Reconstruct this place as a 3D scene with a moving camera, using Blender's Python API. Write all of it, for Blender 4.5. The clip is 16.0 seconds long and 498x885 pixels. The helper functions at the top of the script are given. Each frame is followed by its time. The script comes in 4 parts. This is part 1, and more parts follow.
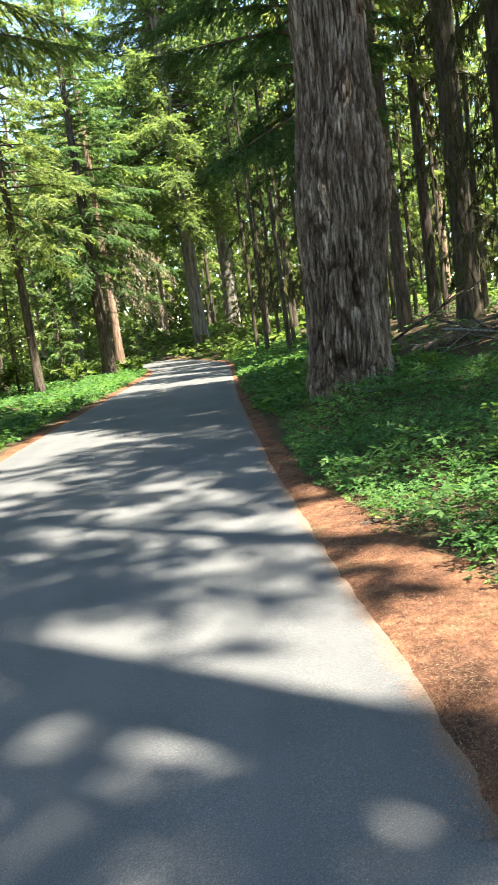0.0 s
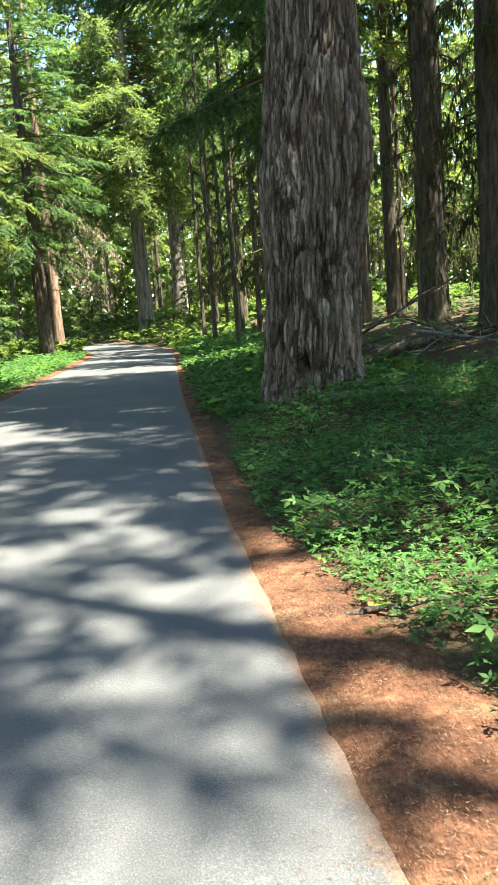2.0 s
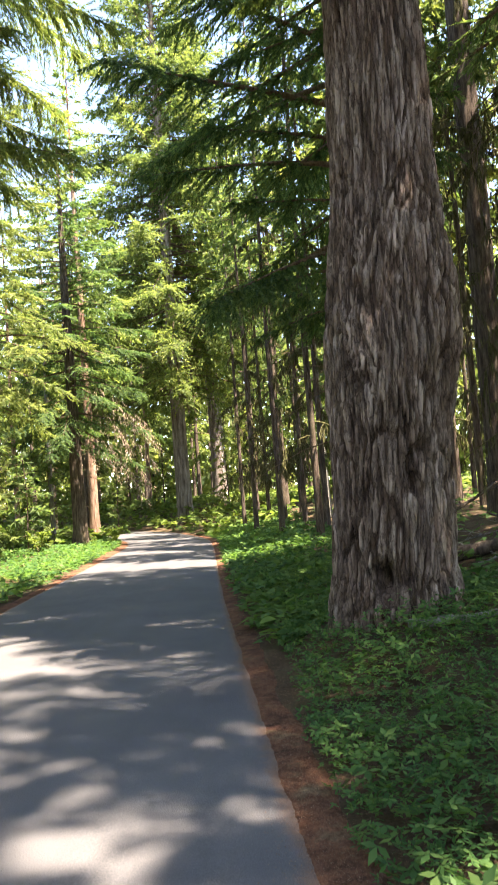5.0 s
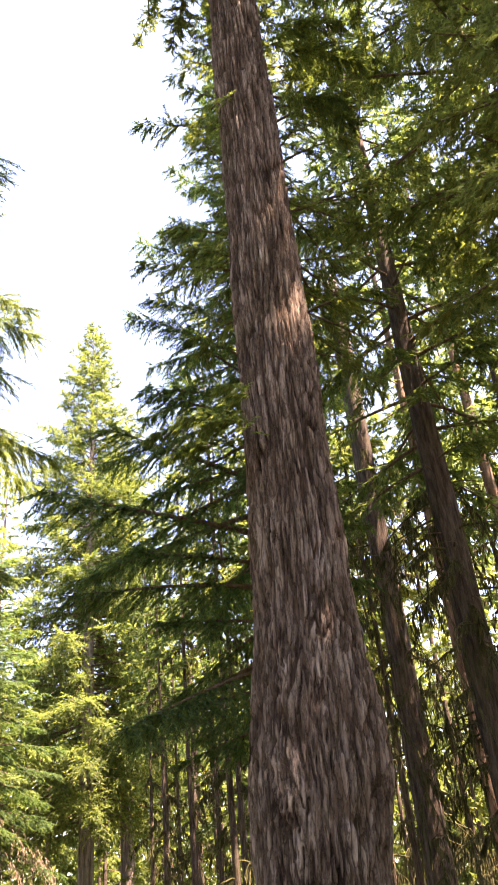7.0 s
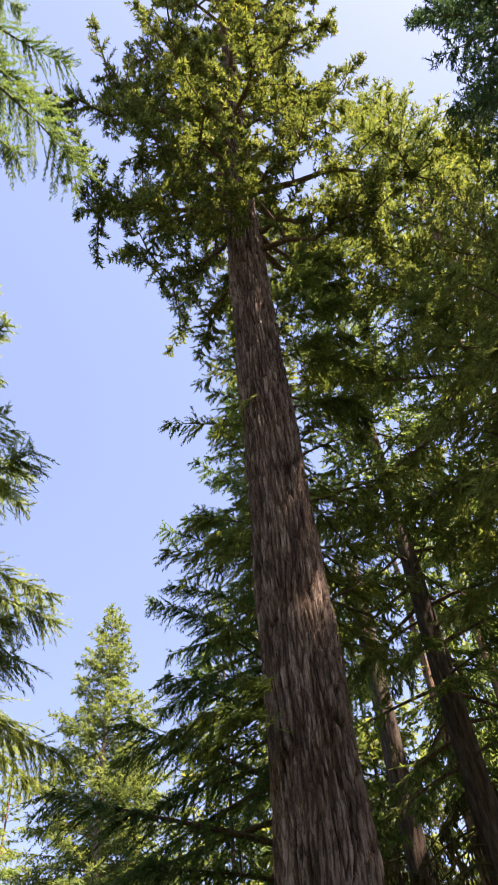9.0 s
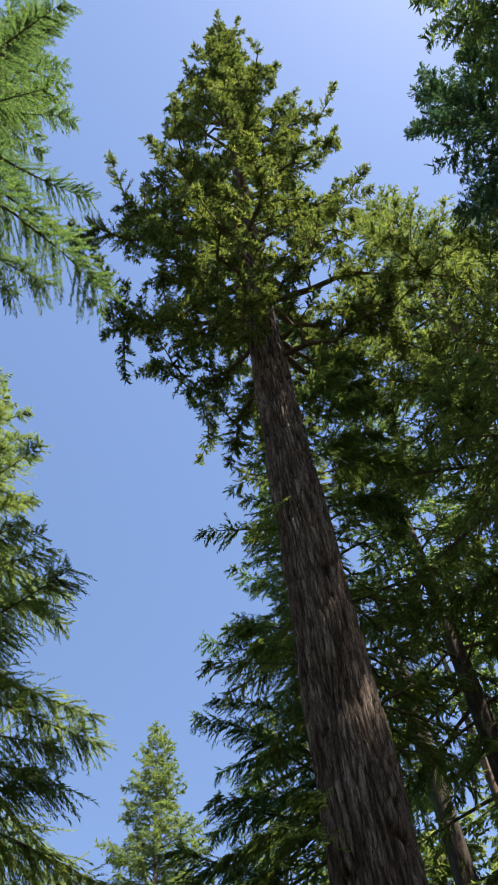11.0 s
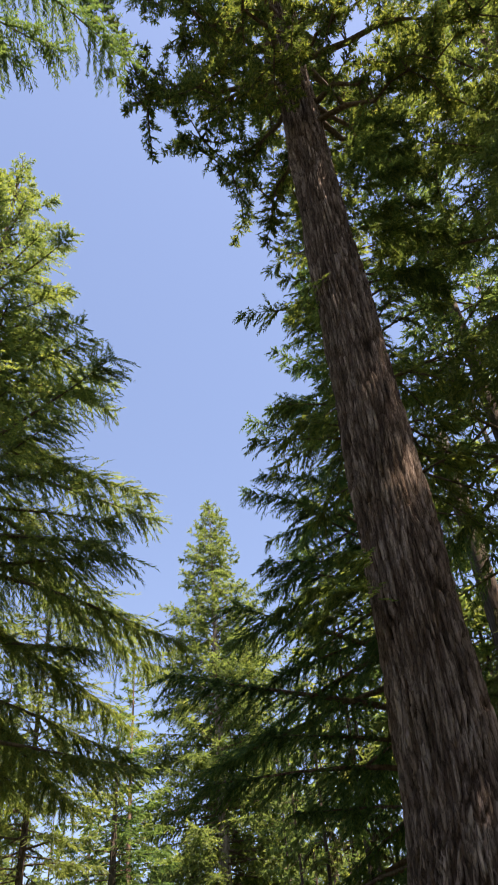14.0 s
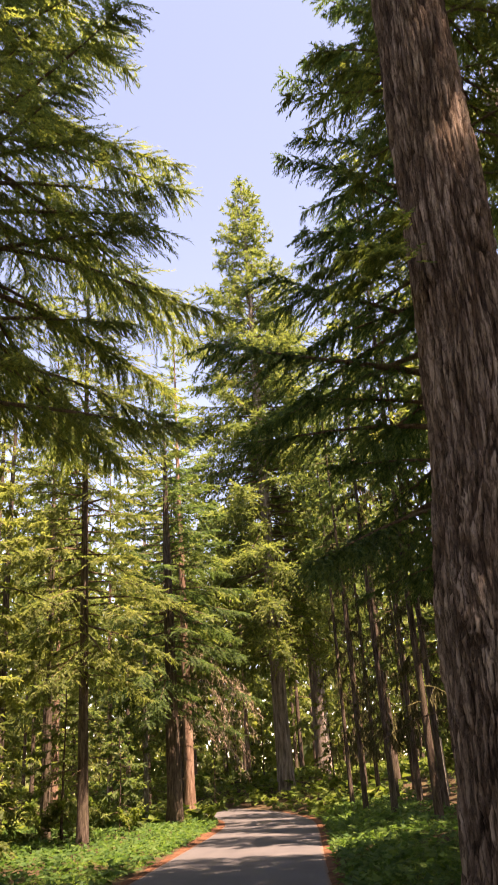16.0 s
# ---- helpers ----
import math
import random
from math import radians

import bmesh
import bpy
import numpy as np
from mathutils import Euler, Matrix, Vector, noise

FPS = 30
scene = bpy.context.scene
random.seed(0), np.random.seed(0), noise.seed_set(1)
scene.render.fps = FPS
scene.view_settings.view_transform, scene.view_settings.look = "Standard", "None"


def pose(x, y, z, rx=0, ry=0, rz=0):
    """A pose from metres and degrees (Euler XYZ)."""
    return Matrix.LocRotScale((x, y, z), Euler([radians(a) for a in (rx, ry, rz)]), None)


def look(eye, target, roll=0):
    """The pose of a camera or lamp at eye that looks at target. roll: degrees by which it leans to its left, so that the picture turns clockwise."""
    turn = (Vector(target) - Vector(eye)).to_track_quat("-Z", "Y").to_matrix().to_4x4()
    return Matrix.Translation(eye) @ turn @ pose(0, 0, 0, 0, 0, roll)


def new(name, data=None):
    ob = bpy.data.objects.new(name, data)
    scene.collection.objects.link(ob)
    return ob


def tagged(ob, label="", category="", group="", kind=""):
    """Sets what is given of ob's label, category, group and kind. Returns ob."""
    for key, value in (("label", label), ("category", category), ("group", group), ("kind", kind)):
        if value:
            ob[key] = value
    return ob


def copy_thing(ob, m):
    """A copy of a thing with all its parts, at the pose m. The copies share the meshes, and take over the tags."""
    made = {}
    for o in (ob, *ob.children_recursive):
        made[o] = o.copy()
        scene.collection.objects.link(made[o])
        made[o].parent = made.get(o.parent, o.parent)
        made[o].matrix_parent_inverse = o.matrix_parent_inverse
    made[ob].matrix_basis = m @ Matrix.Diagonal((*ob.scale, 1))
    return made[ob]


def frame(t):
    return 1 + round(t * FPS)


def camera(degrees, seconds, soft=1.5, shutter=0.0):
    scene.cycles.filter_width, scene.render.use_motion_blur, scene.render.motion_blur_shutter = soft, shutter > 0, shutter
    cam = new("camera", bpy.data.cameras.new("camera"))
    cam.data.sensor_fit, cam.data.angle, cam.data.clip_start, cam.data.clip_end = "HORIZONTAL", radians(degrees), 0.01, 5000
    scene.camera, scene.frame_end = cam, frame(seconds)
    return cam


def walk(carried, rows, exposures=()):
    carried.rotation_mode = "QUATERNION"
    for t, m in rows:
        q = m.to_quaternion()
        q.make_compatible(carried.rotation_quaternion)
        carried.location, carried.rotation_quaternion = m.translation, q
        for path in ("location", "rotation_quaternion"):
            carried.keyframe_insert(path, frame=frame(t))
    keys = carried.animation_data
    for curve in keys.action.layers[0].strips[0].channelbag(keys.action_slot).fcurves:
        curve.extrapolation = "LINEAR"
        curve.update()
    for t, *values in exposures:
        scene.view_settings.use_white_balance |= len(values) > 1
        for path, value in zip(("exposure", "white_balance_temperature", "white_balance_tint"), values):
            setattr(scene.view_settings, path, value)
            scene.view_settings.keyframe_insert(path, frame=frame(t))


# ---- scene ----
cam = camera(33.9, 16.0, 1.5, 0.15)
METRES, EYE, TILT, LEAN, TURN = 5.37, 1.55, -7.7, 8.0, 0.0
ROWS = [
    (0.0, 0.0, 0.0, 0.0, -0.0, 0.0, -0.0),
    (0.5, -0.002, 0.0848, 0.0119, -4.28, -0.05, -2.1),
    (1.0, -0.0003, 0.1802, 0.0285, -5.25, -0.01, -2.61),
    (1.5, -0.0089, 0.2716, 0.0421, -4.53, -0.95, -5.11),
    (2.0, -0.0015, 0.3708, 0.0534, -4.08, -0.66, -3.03),
    (2.5, -0.0146, 0.4623, 0.0648, -1.24, -0.86, -2.35),
    (3.0, -0.0177, 0.5483, 0.0729, -2.61, 0.02, -3.95),
    (3.5, -0.0264, 0.6502, 0.0883, -1.23, 0.11, -3.96),
    (6.0, -0.0283, 0.8304, 0.1657, -2.5, 28.13, -1.89),
    (6.5, -0.0268, 0.8137, 0.172, -5.41, 36.42, -1.85),
    (7.0, -0.0287, 0.8078, 0.1758, -6.46, 40.49, -1.91),
    (7.5, -0.0303, 0.8052, 0.1801, -6.79, 46.05, -3.02),
    (8.0, -0.0317, 0.7985, 0.1793, -6.99, 50.83, -3.12),
    (8.5, -0.0325, 0.7942, 0.1825, -6.54, 55.34, -2.79),
    (9.0, -0.0368, 0.7882, 0.1831, -5.53, 59.94, -2.98),
    (9.5, -0.039, 0.7861, 0.1853, -4.38, 63.69, -3.33),
    (12.0, -0.0372, 0.7854, 0.1804, 0.5, 67.04, -3.16),
    (12.5, -0.0392, 0.7902, 0.1827, 0.71, 64.0, -3.25),
    (13.0, -0.0408, 0.7952, 0.1838, 0.95, 60.36, -3.5),
    (13.5, -0.0418, 0.7988, 0.1804, 1.6, 56.26, -3.88),
    (14.0, -0.0394, 0.8081, 0.1784, 2.55, 51.83, -4.36),
    (14.5, -0.0415, 0.816, 0.1755, 3.57, 47.06, -4.77),
    (15.0, -0.0401, 0.8188, 0.1708, 4.43, 41.81, -5.09),
    (15.5, -0.0408, 0.8217, 0.164, 4.92, 35.87, -5.17),
    (16.0, -0.0425, 0.8344, 0.1554, 5.19, 29.56, -4.94),
]
EXPOSURES = [
    (0.0, 3.1, 6700, 2), (3.5, 3.2, 6500, -3), (5.8, 3.35, 8100, 30), (7.0, 3.35, 8500, 35), (8.2, 2.85, 8200, 38), (9.0, 2.2, 7700, 31),
    (9.7, 1.75, 6900, 18), (12.0, 1.46, 6450, 14), (13.5, 1.68, 6900, 20), (14.5, 1.98, 8300, 26), (16.0, 2.42, 9300, 36),
]
walk(cam, [(t, pose(0, 0, EYE, TILT, LEAN, TURN) @ pose(METRES * x, METRES * y, METRES * z, 90 + pitch, roll, yaw)) for t, x, y, z, yaw, pitch, roll in ROWS], EXPOSURES)

# ---- light: a clear day, the sun high behind the right-hand trees ----
SUN_ELEV = 66.0
SUN = Vector((0.8 * math.cos(radians(SUN_ELEV)), -0.6 * math.cos(radians(SUN_ELEV)), math.sin(radians(SUN_ELEV))))
world = bpy.data.worlds.new("sky")
scene.world = world
world.use_nodes = True
wt = world.node_tree
sky = wt.nodes.new("ShaderNodeTexSky")
sky.sky_type = "NISHITA"
sky.sun_disc = False
sky.dust_density, sky.ozone_density = 0.3, 1.6
sky.sun_elevation = radians(SUN_ELEV)
sky.sun_rotation = math.atan2(0.8, -0.6)
wt.links.new(sky.outputs[0], wt.nodes["Background"].inputs[0])
wt.nodes["Background"].inputs[1].default_value = 0.089
sun = new("sun", bpy.data.lights.new("sun", "SUN"))
sun.data.energy, sun.data.angle, sun.data.color = 4.6, radians(0.53), (1.0, 0.94, 0.84)
sun.matrix_world = look(SUN * 100, (0, 0, 0))


# ---- materials ----
def material(name, rough=0.9, spec=0.3):
    m = bpy.data.materials.new(name)
    m.use_nodes = True
    nt = m.node_tree
    b = nt.nodes["Principled BSDF"]
    b.inputs["Roughness"].default_value = rough
    b.inputs["Specular IOR Level"].default_value = spec
    return m, nt, b


def node(nt, kind, **values):
    n = nt.nodes.new(kind)
    for k, v in values.items():
        n.inputs[k.replace("_", " ")].default_value = v
    return n


def coords(nt, scale, jitter=True):
    tc = nt.nodes.new("ShaderNodeTexCoord")
    mp = nt.nodes.new("ShaderNodeMapping")
    mp.inputs["Scale"].default_value = scale
    nt.links.new(tc.outputs["Object"], mp.inputs["Vector"])
    if jitter:
        oi = nt.nodes.new("ShaderNodeObjectInfo")
        mul = nt.nodes.new("ShaderNodeMath")
        mul.operation = "MULTIPLY"
        mul.inputs[1].default_value = 37.0
        nt.links.new(oi.outputs["Random"], mul.inputs[0])
        nt.links.new(mul.outputs[0], mp.inputs["Location"])
    return mp.outputs[0]


def ramp(nt, fac, stops):
    r = nt.nodes.new("ShaderNodeValToRGB")
    while len(r.color_ramp.elements) < len(stops):
        r.color_ramp.elements.new(0.5)
    for e, (p, c) in zip(r.color_ramp.elements, stops):
        e.position, e.color = p, (*c, 1)
    nt.links.new(fac, r.inputs[0])
    return r.outputs[0]


def mix(nt, fac, a, b, mode="MIX"):
    n = nt.nodes.new("ShaderNodeMix")
    n.data_type, n.blend_type = "RGBA", mode
    for s, v in ((n.inputs[0], fac), (n.inputs[6], a), (n.inputs[7], b)):
        if hasattr(v, "links"):
            nt.links.new(v, s)
        elif isinstance(v, (int, float)):
            s.default_value = v
        else:
            s.default_value = (*v, 1)
    return n.outputs[2]


def bump(nt, b, height, strength, distance):
    n = node(nt, "ShaderNodeBump", Strength=strength, Distance=distance)
    nt.links.new(height, n.inputs["Height"])
    nt.links.new(n.outputs[0], b.inputs["Normal"])


def noise_tex(nt, vec, scale, detail=6.0, rough=0.6):
    n = node(nt, "ShaderNodeTexNoise", Scale=scale, Detail=detail, Roughness=rough)
    nt.links.new(vec, n.inputs["Vector"])
    return n.outputs[0]


def bark_material(name, dark, mid, light, moss=0.25, grain=9.0):
    m, nt, b = material(name, 0.95, 0.15)
    v = coords(nt, (1, 1, 0.16))
    ridge = noise_tex(nt, v, grain, 8, 0.65)
    fine = noise_tex(nt, coords(nt, (1, 1, 0.4)), grain * 5, 6, 0.7)
    col = ramp(nt, ridge, [(0.32, dark), (0.48, mid), (0.68, light)])
    col = mix(nt, 0.55, col, ramp(nt, fine, [(0.3, (0.35, 0.35, 0.35)), (0.7, (1.25, 1.2, 1.15))]), "MULTIPLY")
    big = noise_tex(nt, coords(nt, (1, 1, 0.5)), 0.9, 4, 0.6)
    patch = ramp(nt, big, [(0.52, (0, 0, 0)), (0.7, (1, 1, 1))])
    fac = nt.nodes.new("ShaderNodeMath")
    fac.operation = "MULTIPLY"
    fac.inputs[1].default_value = moss
    nt.links.new(patch, fac.inputs[0])
    col = mix(nt, fac.outputs[0], col, (0.11, 0.105, 0.05))
    nt.links.new(col, b.inputs["Base Color"])
    add = nt.nodes.new("ShaderNodeMath")
    add.operation = "MULTIPLY_ADD"
    add.inputs[1].default_value = 0.35
    nt.links.new(fine, add.inputs[0])
    nt.links.new(ridge, add.inputs[2])
    bump(nt, b, add.outputs[0], 0.9, 0.05)
    return m


def leaf_material(name, a, b_col, c, glow=0.42):
    """Needles and leaves: varied greens that let part of the light through."""
    m, nt, b = material(name, 0.6, 0.18)
    geo = nt.nodes.new("ShaderNodeNewGeometry")
    col = ramp(nt, geo.outputs["Random Per Island"], [(0.0, a), (0.55, b_col), (1.0, c)])
    oi = nt.nodes.new("ShaderNodeObjectInfo")
    tint = ramp(nt, oi.outputs["Random"], [(0.0, (0.8, 0.9, 0.9)), (0.5, (1, 1, 1)), (1.0, (1.15, 1.06, 0.9))])
    col = mix(nt, 1.0, col, tint, "MULTIPLY")
    patch = ramp(nt, noise_tex(nt, coords(nt, (1, 1, 1)), 0.55, 3, 0.5), [(0.35, (0.8, 0.85, 0.9)), (0.65, (1.2, 1.12, 0.95))])
    col = mix(nt, 0.7, col, patch, "MULTIPLY")
    nt.links.new(col, b.inputs["Base Color"])
    tr = nt.nodes.new("ShaderNodeBsdfTranslucent")
    nt.links.new(mix(nt, 1.0, col, (1.22, 1.28, 0.8), "MULTIPLY"), tr.inputs["Color"])
    sh = nt.nodes.new("ShaderNodeMixShader")
    sh.inputs[0].default_value = glow
    nt.links.new(b.outputs[0], sh.inputs[1])
    nt.links.new(tr.outputs[0], sh.inputs[2])
    nt.links.new(sh.outputs[0], nt.nodes["Material Output"].inputs[0])
    return m


BARK_BIG = bark_material("furrowed_fir_bark", (0.043, 0.028, 0.021), (0.172, 0.131, 0.106), (0.335, 0.277, 0.238), 0.15, 7.0)
_nt = BARK_BIG.node_tree
_b = _nt.nodes["Principled BSDF"]
_col = _b.inputs["Base Color"].links[0].from_socket
# Bark tone by relief: grey weathered ridges, redder furrows, darker where cut deeper.
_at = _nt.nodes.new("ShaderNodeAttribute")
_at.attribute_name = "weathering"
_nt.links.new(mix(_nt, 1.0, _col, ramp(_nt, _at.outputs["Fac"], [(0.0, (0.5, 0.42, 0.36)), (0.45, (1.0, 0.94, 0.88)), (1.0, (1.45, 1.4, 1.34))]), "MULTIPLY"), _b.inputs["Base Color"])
_scale = noise_tex(_nt, coords(_nt, (1, 1, 0.28)), 26, 10, 0.75)
_plate = _nt.nodes.new("ShaderNodeTexVoronoi")
_plate.feature = "DISTANCE_TO_EDGE"
_plate.inputs["Scale"].default_value = 17
_bend = mix(_nt, 0.1, coords(_nt, (1, 1, 0.11)), _scale, "ADD")
_nt.links.new(_bend, _plate.inputs["Vector"])
_crack = ramp(_nt, _plate.outputs["Distance"], [(0.0, (0.32, 0.28, 0.26)), (0.12, (1.12, 1.12, 1.12))])
_col = _b.inputs["Base Color"].links[0].from_socket
_nt.links.new(mix(_nt, 0.75, _col, _crack, "MULTIPLY"), _b.inputs["Base Color"])
_old = _b.inputs["Normal"].links[0].from_node
_cut = _nt.nodes.new("ShaderNodeBump")
_cut.inputs["Strength"].default_value = 0.8
_cut.inputs["Distance"].default_value = 0.03
_nt.links.new(mix(_nt, 0.5, _crack, _scale), _cut.inputs["Height"])
_nt.links.new(_old.outputs[0], _cut.inputs["Normal"])
_nt.links.new(_cut.outputs[0], _b.inputs["Normal"])
BARK = bark_material("grey_brown_bark", (0.03, 0.022, 0.018), (0.08, 0.06, 0.047), (0.16, 0.13, 0.105), 0.35, 12.0)
BARK_RED = bark_material("sunlit_red_brown_bark", (0.07, 0.04, 0.028), (0.2, 0.125, 0.09), (0.36, 0.26, 0.2), 0.1, 6.0)
BARK_PALE = bark_material("pale_lichened_bark", (0.09, 0.085, 0.075), (0.2, 0.19, 0.165), (0.34, 0.33, 0.29), 0.4, 14.0)
BARK_GREY = bark_material("sunlit_grey_bark", (0.08, 0.062, 0.052), (0.2, 0.165, 0.145), (0.36, 0.31, 0.28), 0.15, 5.0)
TWIG = bark_material("twig_bark", (0.05, 0.035, 0.022), (0.12, 0.085, 0.055), (0.2, 0.15, 0.1), 0.5, 20.0)
DEAD = bark_material("dead_pale_needles", (0.12, 0.085, 0.06), (0.25, 0.19, 0.135), (0.4, 0.33, 0.25), 0.1, 20.0)
MOSSY = bark_material("moss_on_dead_twigs", (0.03, 0.03, 0.012), (0.075, 0.075, 0.03), (0.14, 0.13, 0.06), 0.5, 20.0)
NEEDLE_DARK = leaf_material("dark_hemlock_needles", (0.046, 0.08, 0.038), (0.088, 0.136, 0.052), (0.155, 0.2, 0.068), 0.6)
NEEDLE_MID = leaf_material("green_hemlock_needles", (0.06, 0.094, 0.042), (0.12, 0.162, 0.058), (0.19, 0.23, 0.08), 0.6)
NEEDLE_SUN = leaf_material("yellow_green_needles", (0.09, 0.118, 0.045), (0.16, 0.198, 0.068), (0.235, 0.262, 0.095), 0.58)
NEEDLE_FRESH = leaf_material("fresh_green_hemlock_needles", (0.078, 0.115, 0.046), (0.145, 0.19, 0.062), (0.25, 0.275, 0.085), 0.62)
NEEDLE_BLUE = leaf_material("blue_green_fir_needles", (0.026, 0.0585, 0.039), (0.0455, 0.091, 0.052), (0.078, 0.13, 0.065), 0.4)
NEEDLE_CROWN = leaf_material("olive_fir_needles", (0.042, 0.07, 0.028), (0.095, 0.13, 0.04), (0.2, 0.22, 0.064), 0.52)
HERB = leaf_material("fresh_herb_leaves", (0.04, 0.094, 0.03), (0.068, 0.145, 0.042), (0.12, 0.2, 0.058), 0.5)
NEEDLE_OLIVE = leaf_material("sunlit_olive_needles", (0.075, 0.1, 0.034), (0.14, 0.168, 0.05), (0.225, 0.24, 0.075), 0.6)
GRASS = leaf_material("verge_grass_blades", (0.05, 0.12, 0.025), (0.08, 0.17, 0.03), (0.15, 0.22, 0.06), 0.4)
MAPLE = leaf_material("bright_shrub_leaves", (0.07, 0.12, 0.032), (0.115, 0.17, 0.042), (0.18, 0.225, 0.06), 0.46)


def asphalt_material():
    m, nt, b = material("worn_asphalt", 0.85, 0.35)
    v = coords(nt, (1, 1, 1), False)
    grit = noise_tex(nt, v, 160, 3, 0.7)
    vo = node(nt, "ShaderNodeTexVoronoi", Scale=95.0)
    nt.links.new(v, vo.inputs["Vector"])
    wear = noise_tex(nt, v, 0.7, 6, 0.6)
    col = ramp(nt, grit, [(0.3, (0.041, 0.041, 0.043)), (0.55, (0.077, 0.075, 0.077)), (0.75, (0.166, 0.16, 0.16))])
    col = mix(nt, 0.8, col, ramp(nt, wear, [(0.3, (0.8, 0.8, 0.82)), (0.7, (1.25, 1.22, 1.18))]), "MULTIPLY")
    streak = noise_tex(nt, coords(nt, (2.2, 0.12, 1), False), 1.0, 4, 0.5)
    col = mix(nt, 0.5, col, ramp(nt, streak, [(0.35, (0.82, 0.82, 0.84)), (0.65, (1.15, 1.14, 1.12))]), "MULTIPLY")
    rim = nt.nodes.new("ShaderNodeAttribute")
    rim.attribute_name = "rim"
    drift = nt.nodes.new("ShaderNodeMath")
    drift.operation = "MULTIPLY_ADD"
    drift.inputs[1].default_value = 0.55
    nt.links.new(noise_tex(nt, v, 3.2, 9, 0.72), drift.inputs[0])
    nt.links.new(rim.outputs["Fac"], drift.inputs[2])
    dusty = ramp(nt, drift.outputs[0], [(0.72, (0, 0, 0)), (1.12, (1, 1, 1))])
    dust = ramp(nt, grit, [(0.35, (0.09, 0.05, 0.032)), (0.6, (0.19, 0.11, 0.068)), (0.75, (0.27, 0.2, 0.13))])
    col = mix(nt, dusty, col, dust)
    nt.links.new(col, b.inputs["Base Color"])
    bump(nt, b, vo.outputs["Distance"], 0.5, 0.006)
    return m


def soil_material():
    m, nt, b = material("forest_soil", 1.0, 0.1)
    v = coords(nt, (1, 1, 1), False)
    a = noise_tex(nt, v, 1.1, 8, 0.65)
    f = noise_tex(nt, v, 28, 6, 0.7)
    col = ramp(nt, a, [(0.3, (0.035, 0.025, 0.017)), (0.5, (0.075, 0.052, 0.033)), (0.7, (0.065, 0.065, 0.032))])
    col = mix(nt, 0.7, col, ramp(nt, f, [(0.3, (0.45, 0.45, 0.42)), (0.7, (1.5, 1.4, 1.25))]), "MULTIPLY")
    nt.links.new(col, b.inputs["Base Color"])
    bump(nt, b, f, 1.0, 0.04)
    return m


def litter_material():
    m, nt, b = material("fallen_orange_needles", 1.0, 0.1)
    v = coords(nt, (1, 1, 1), False)
    a = noise_tex(nt, v, 2.3, 6, 0.65)
    f = noise_tex(nt, coords(nt, (1, 0.35, 1), False), 70, 5, 0.75)
    col = ramp(nt, a, [(0.3, (0.042, 0.024, 0.017)), (0.43, (0.1, 0.049, 0.031)), (0.55, (0.155, 0.073, 0.043)), (0.64, (0.16, 0.105, 0.062)), (0.72, (0.19, 0.145, 0.09))])
    col = mix(nt, 0.8, col, ramp(nt, f, [(0.3, (0.4, 0.38, 0.36)), (0.7, (1.4, 1.35, 1.3))]), "MULTIPLY")
    nt.links.new(col, b.inputs["Base Color"])
    m2 = noise_tex(nt, v, 11, 5, 0.7)
    col = mix(nt, 0.8, col, ramp(nt, m2, [(0.35, (0.5, 0.47, 0.45)), (0.55, (1.0, 1.0, 1.0)), (0.7, (1.5, 1.42, 1.3))]), "MULTIPLY")
    nt.links.new(col, b.inputs["Base Color"])
    bump(nt, b, f, 0.9, 0.02)
    return m


ASPHALT, SOIL, LITTER = asphalt_material(), soil_material(), litter_material()


def needle_bits_material():
    m, nt, b = material("loose_brown_needles", 0.9, 0.2)
    geo = nt.nodes.new("ShaderNodeNewGeometry")
    col = ramp(nt, geo.outputs["Random Per Island"], [(0.0, (0.06, 0.032, 0.018)), (0.6, (0.16, 0.082, 0.046)), (0.96, (0.2, 0.13, 0.08)), (1.0, (0.28, 0.22, 0.15))])
    nt.links.new(col, b.inputs["Base Color"])
    return m


BITS = needle_bits_material()


# ---- mesh helpers ----
def quads(name, verts, faces, mat, smooth=False):
    verts, faces = np.asarray(verts, np.float32), np.asarray(faces, np.int32)
    me = bpy.data.meshes.new(name)
    me.vertices.add(len(verts))
    me.vertices.foreach_set("co", verts.ravel())
    me.loops.add(faces.size)
    me.loops.foreach_set("vertex_index", faces.ravel())
    me.polygons.add(len(faces))
    k = faces.shape[1]
    me.polygons.foreach_set("loop_start", np.arange(0, faces.size, k, dtype=np.int32))
    me.polygons.foreach_set("loop_total", np.full(len(faces), k, np.int32))
    me.polygons.foreach_set("use_smooth", np.full(len(faces), smooth, bool))
    me.update(calc_edges=True)
    me.validate()
    me.materials.append(mat)
    return me


def child(name, me, parent, label=""):
    ob = new(name, me)
    ob.parent = parent
    return tagged(ob, label)


def thing(name, place, label, category, group="", turn=0.0):
    ob = new(name)
    ob.empty_display_size = 0.3
    ob.matrix_world = pose(*place, 0, 0, turn)
    return tagged(ob, label, category, group)


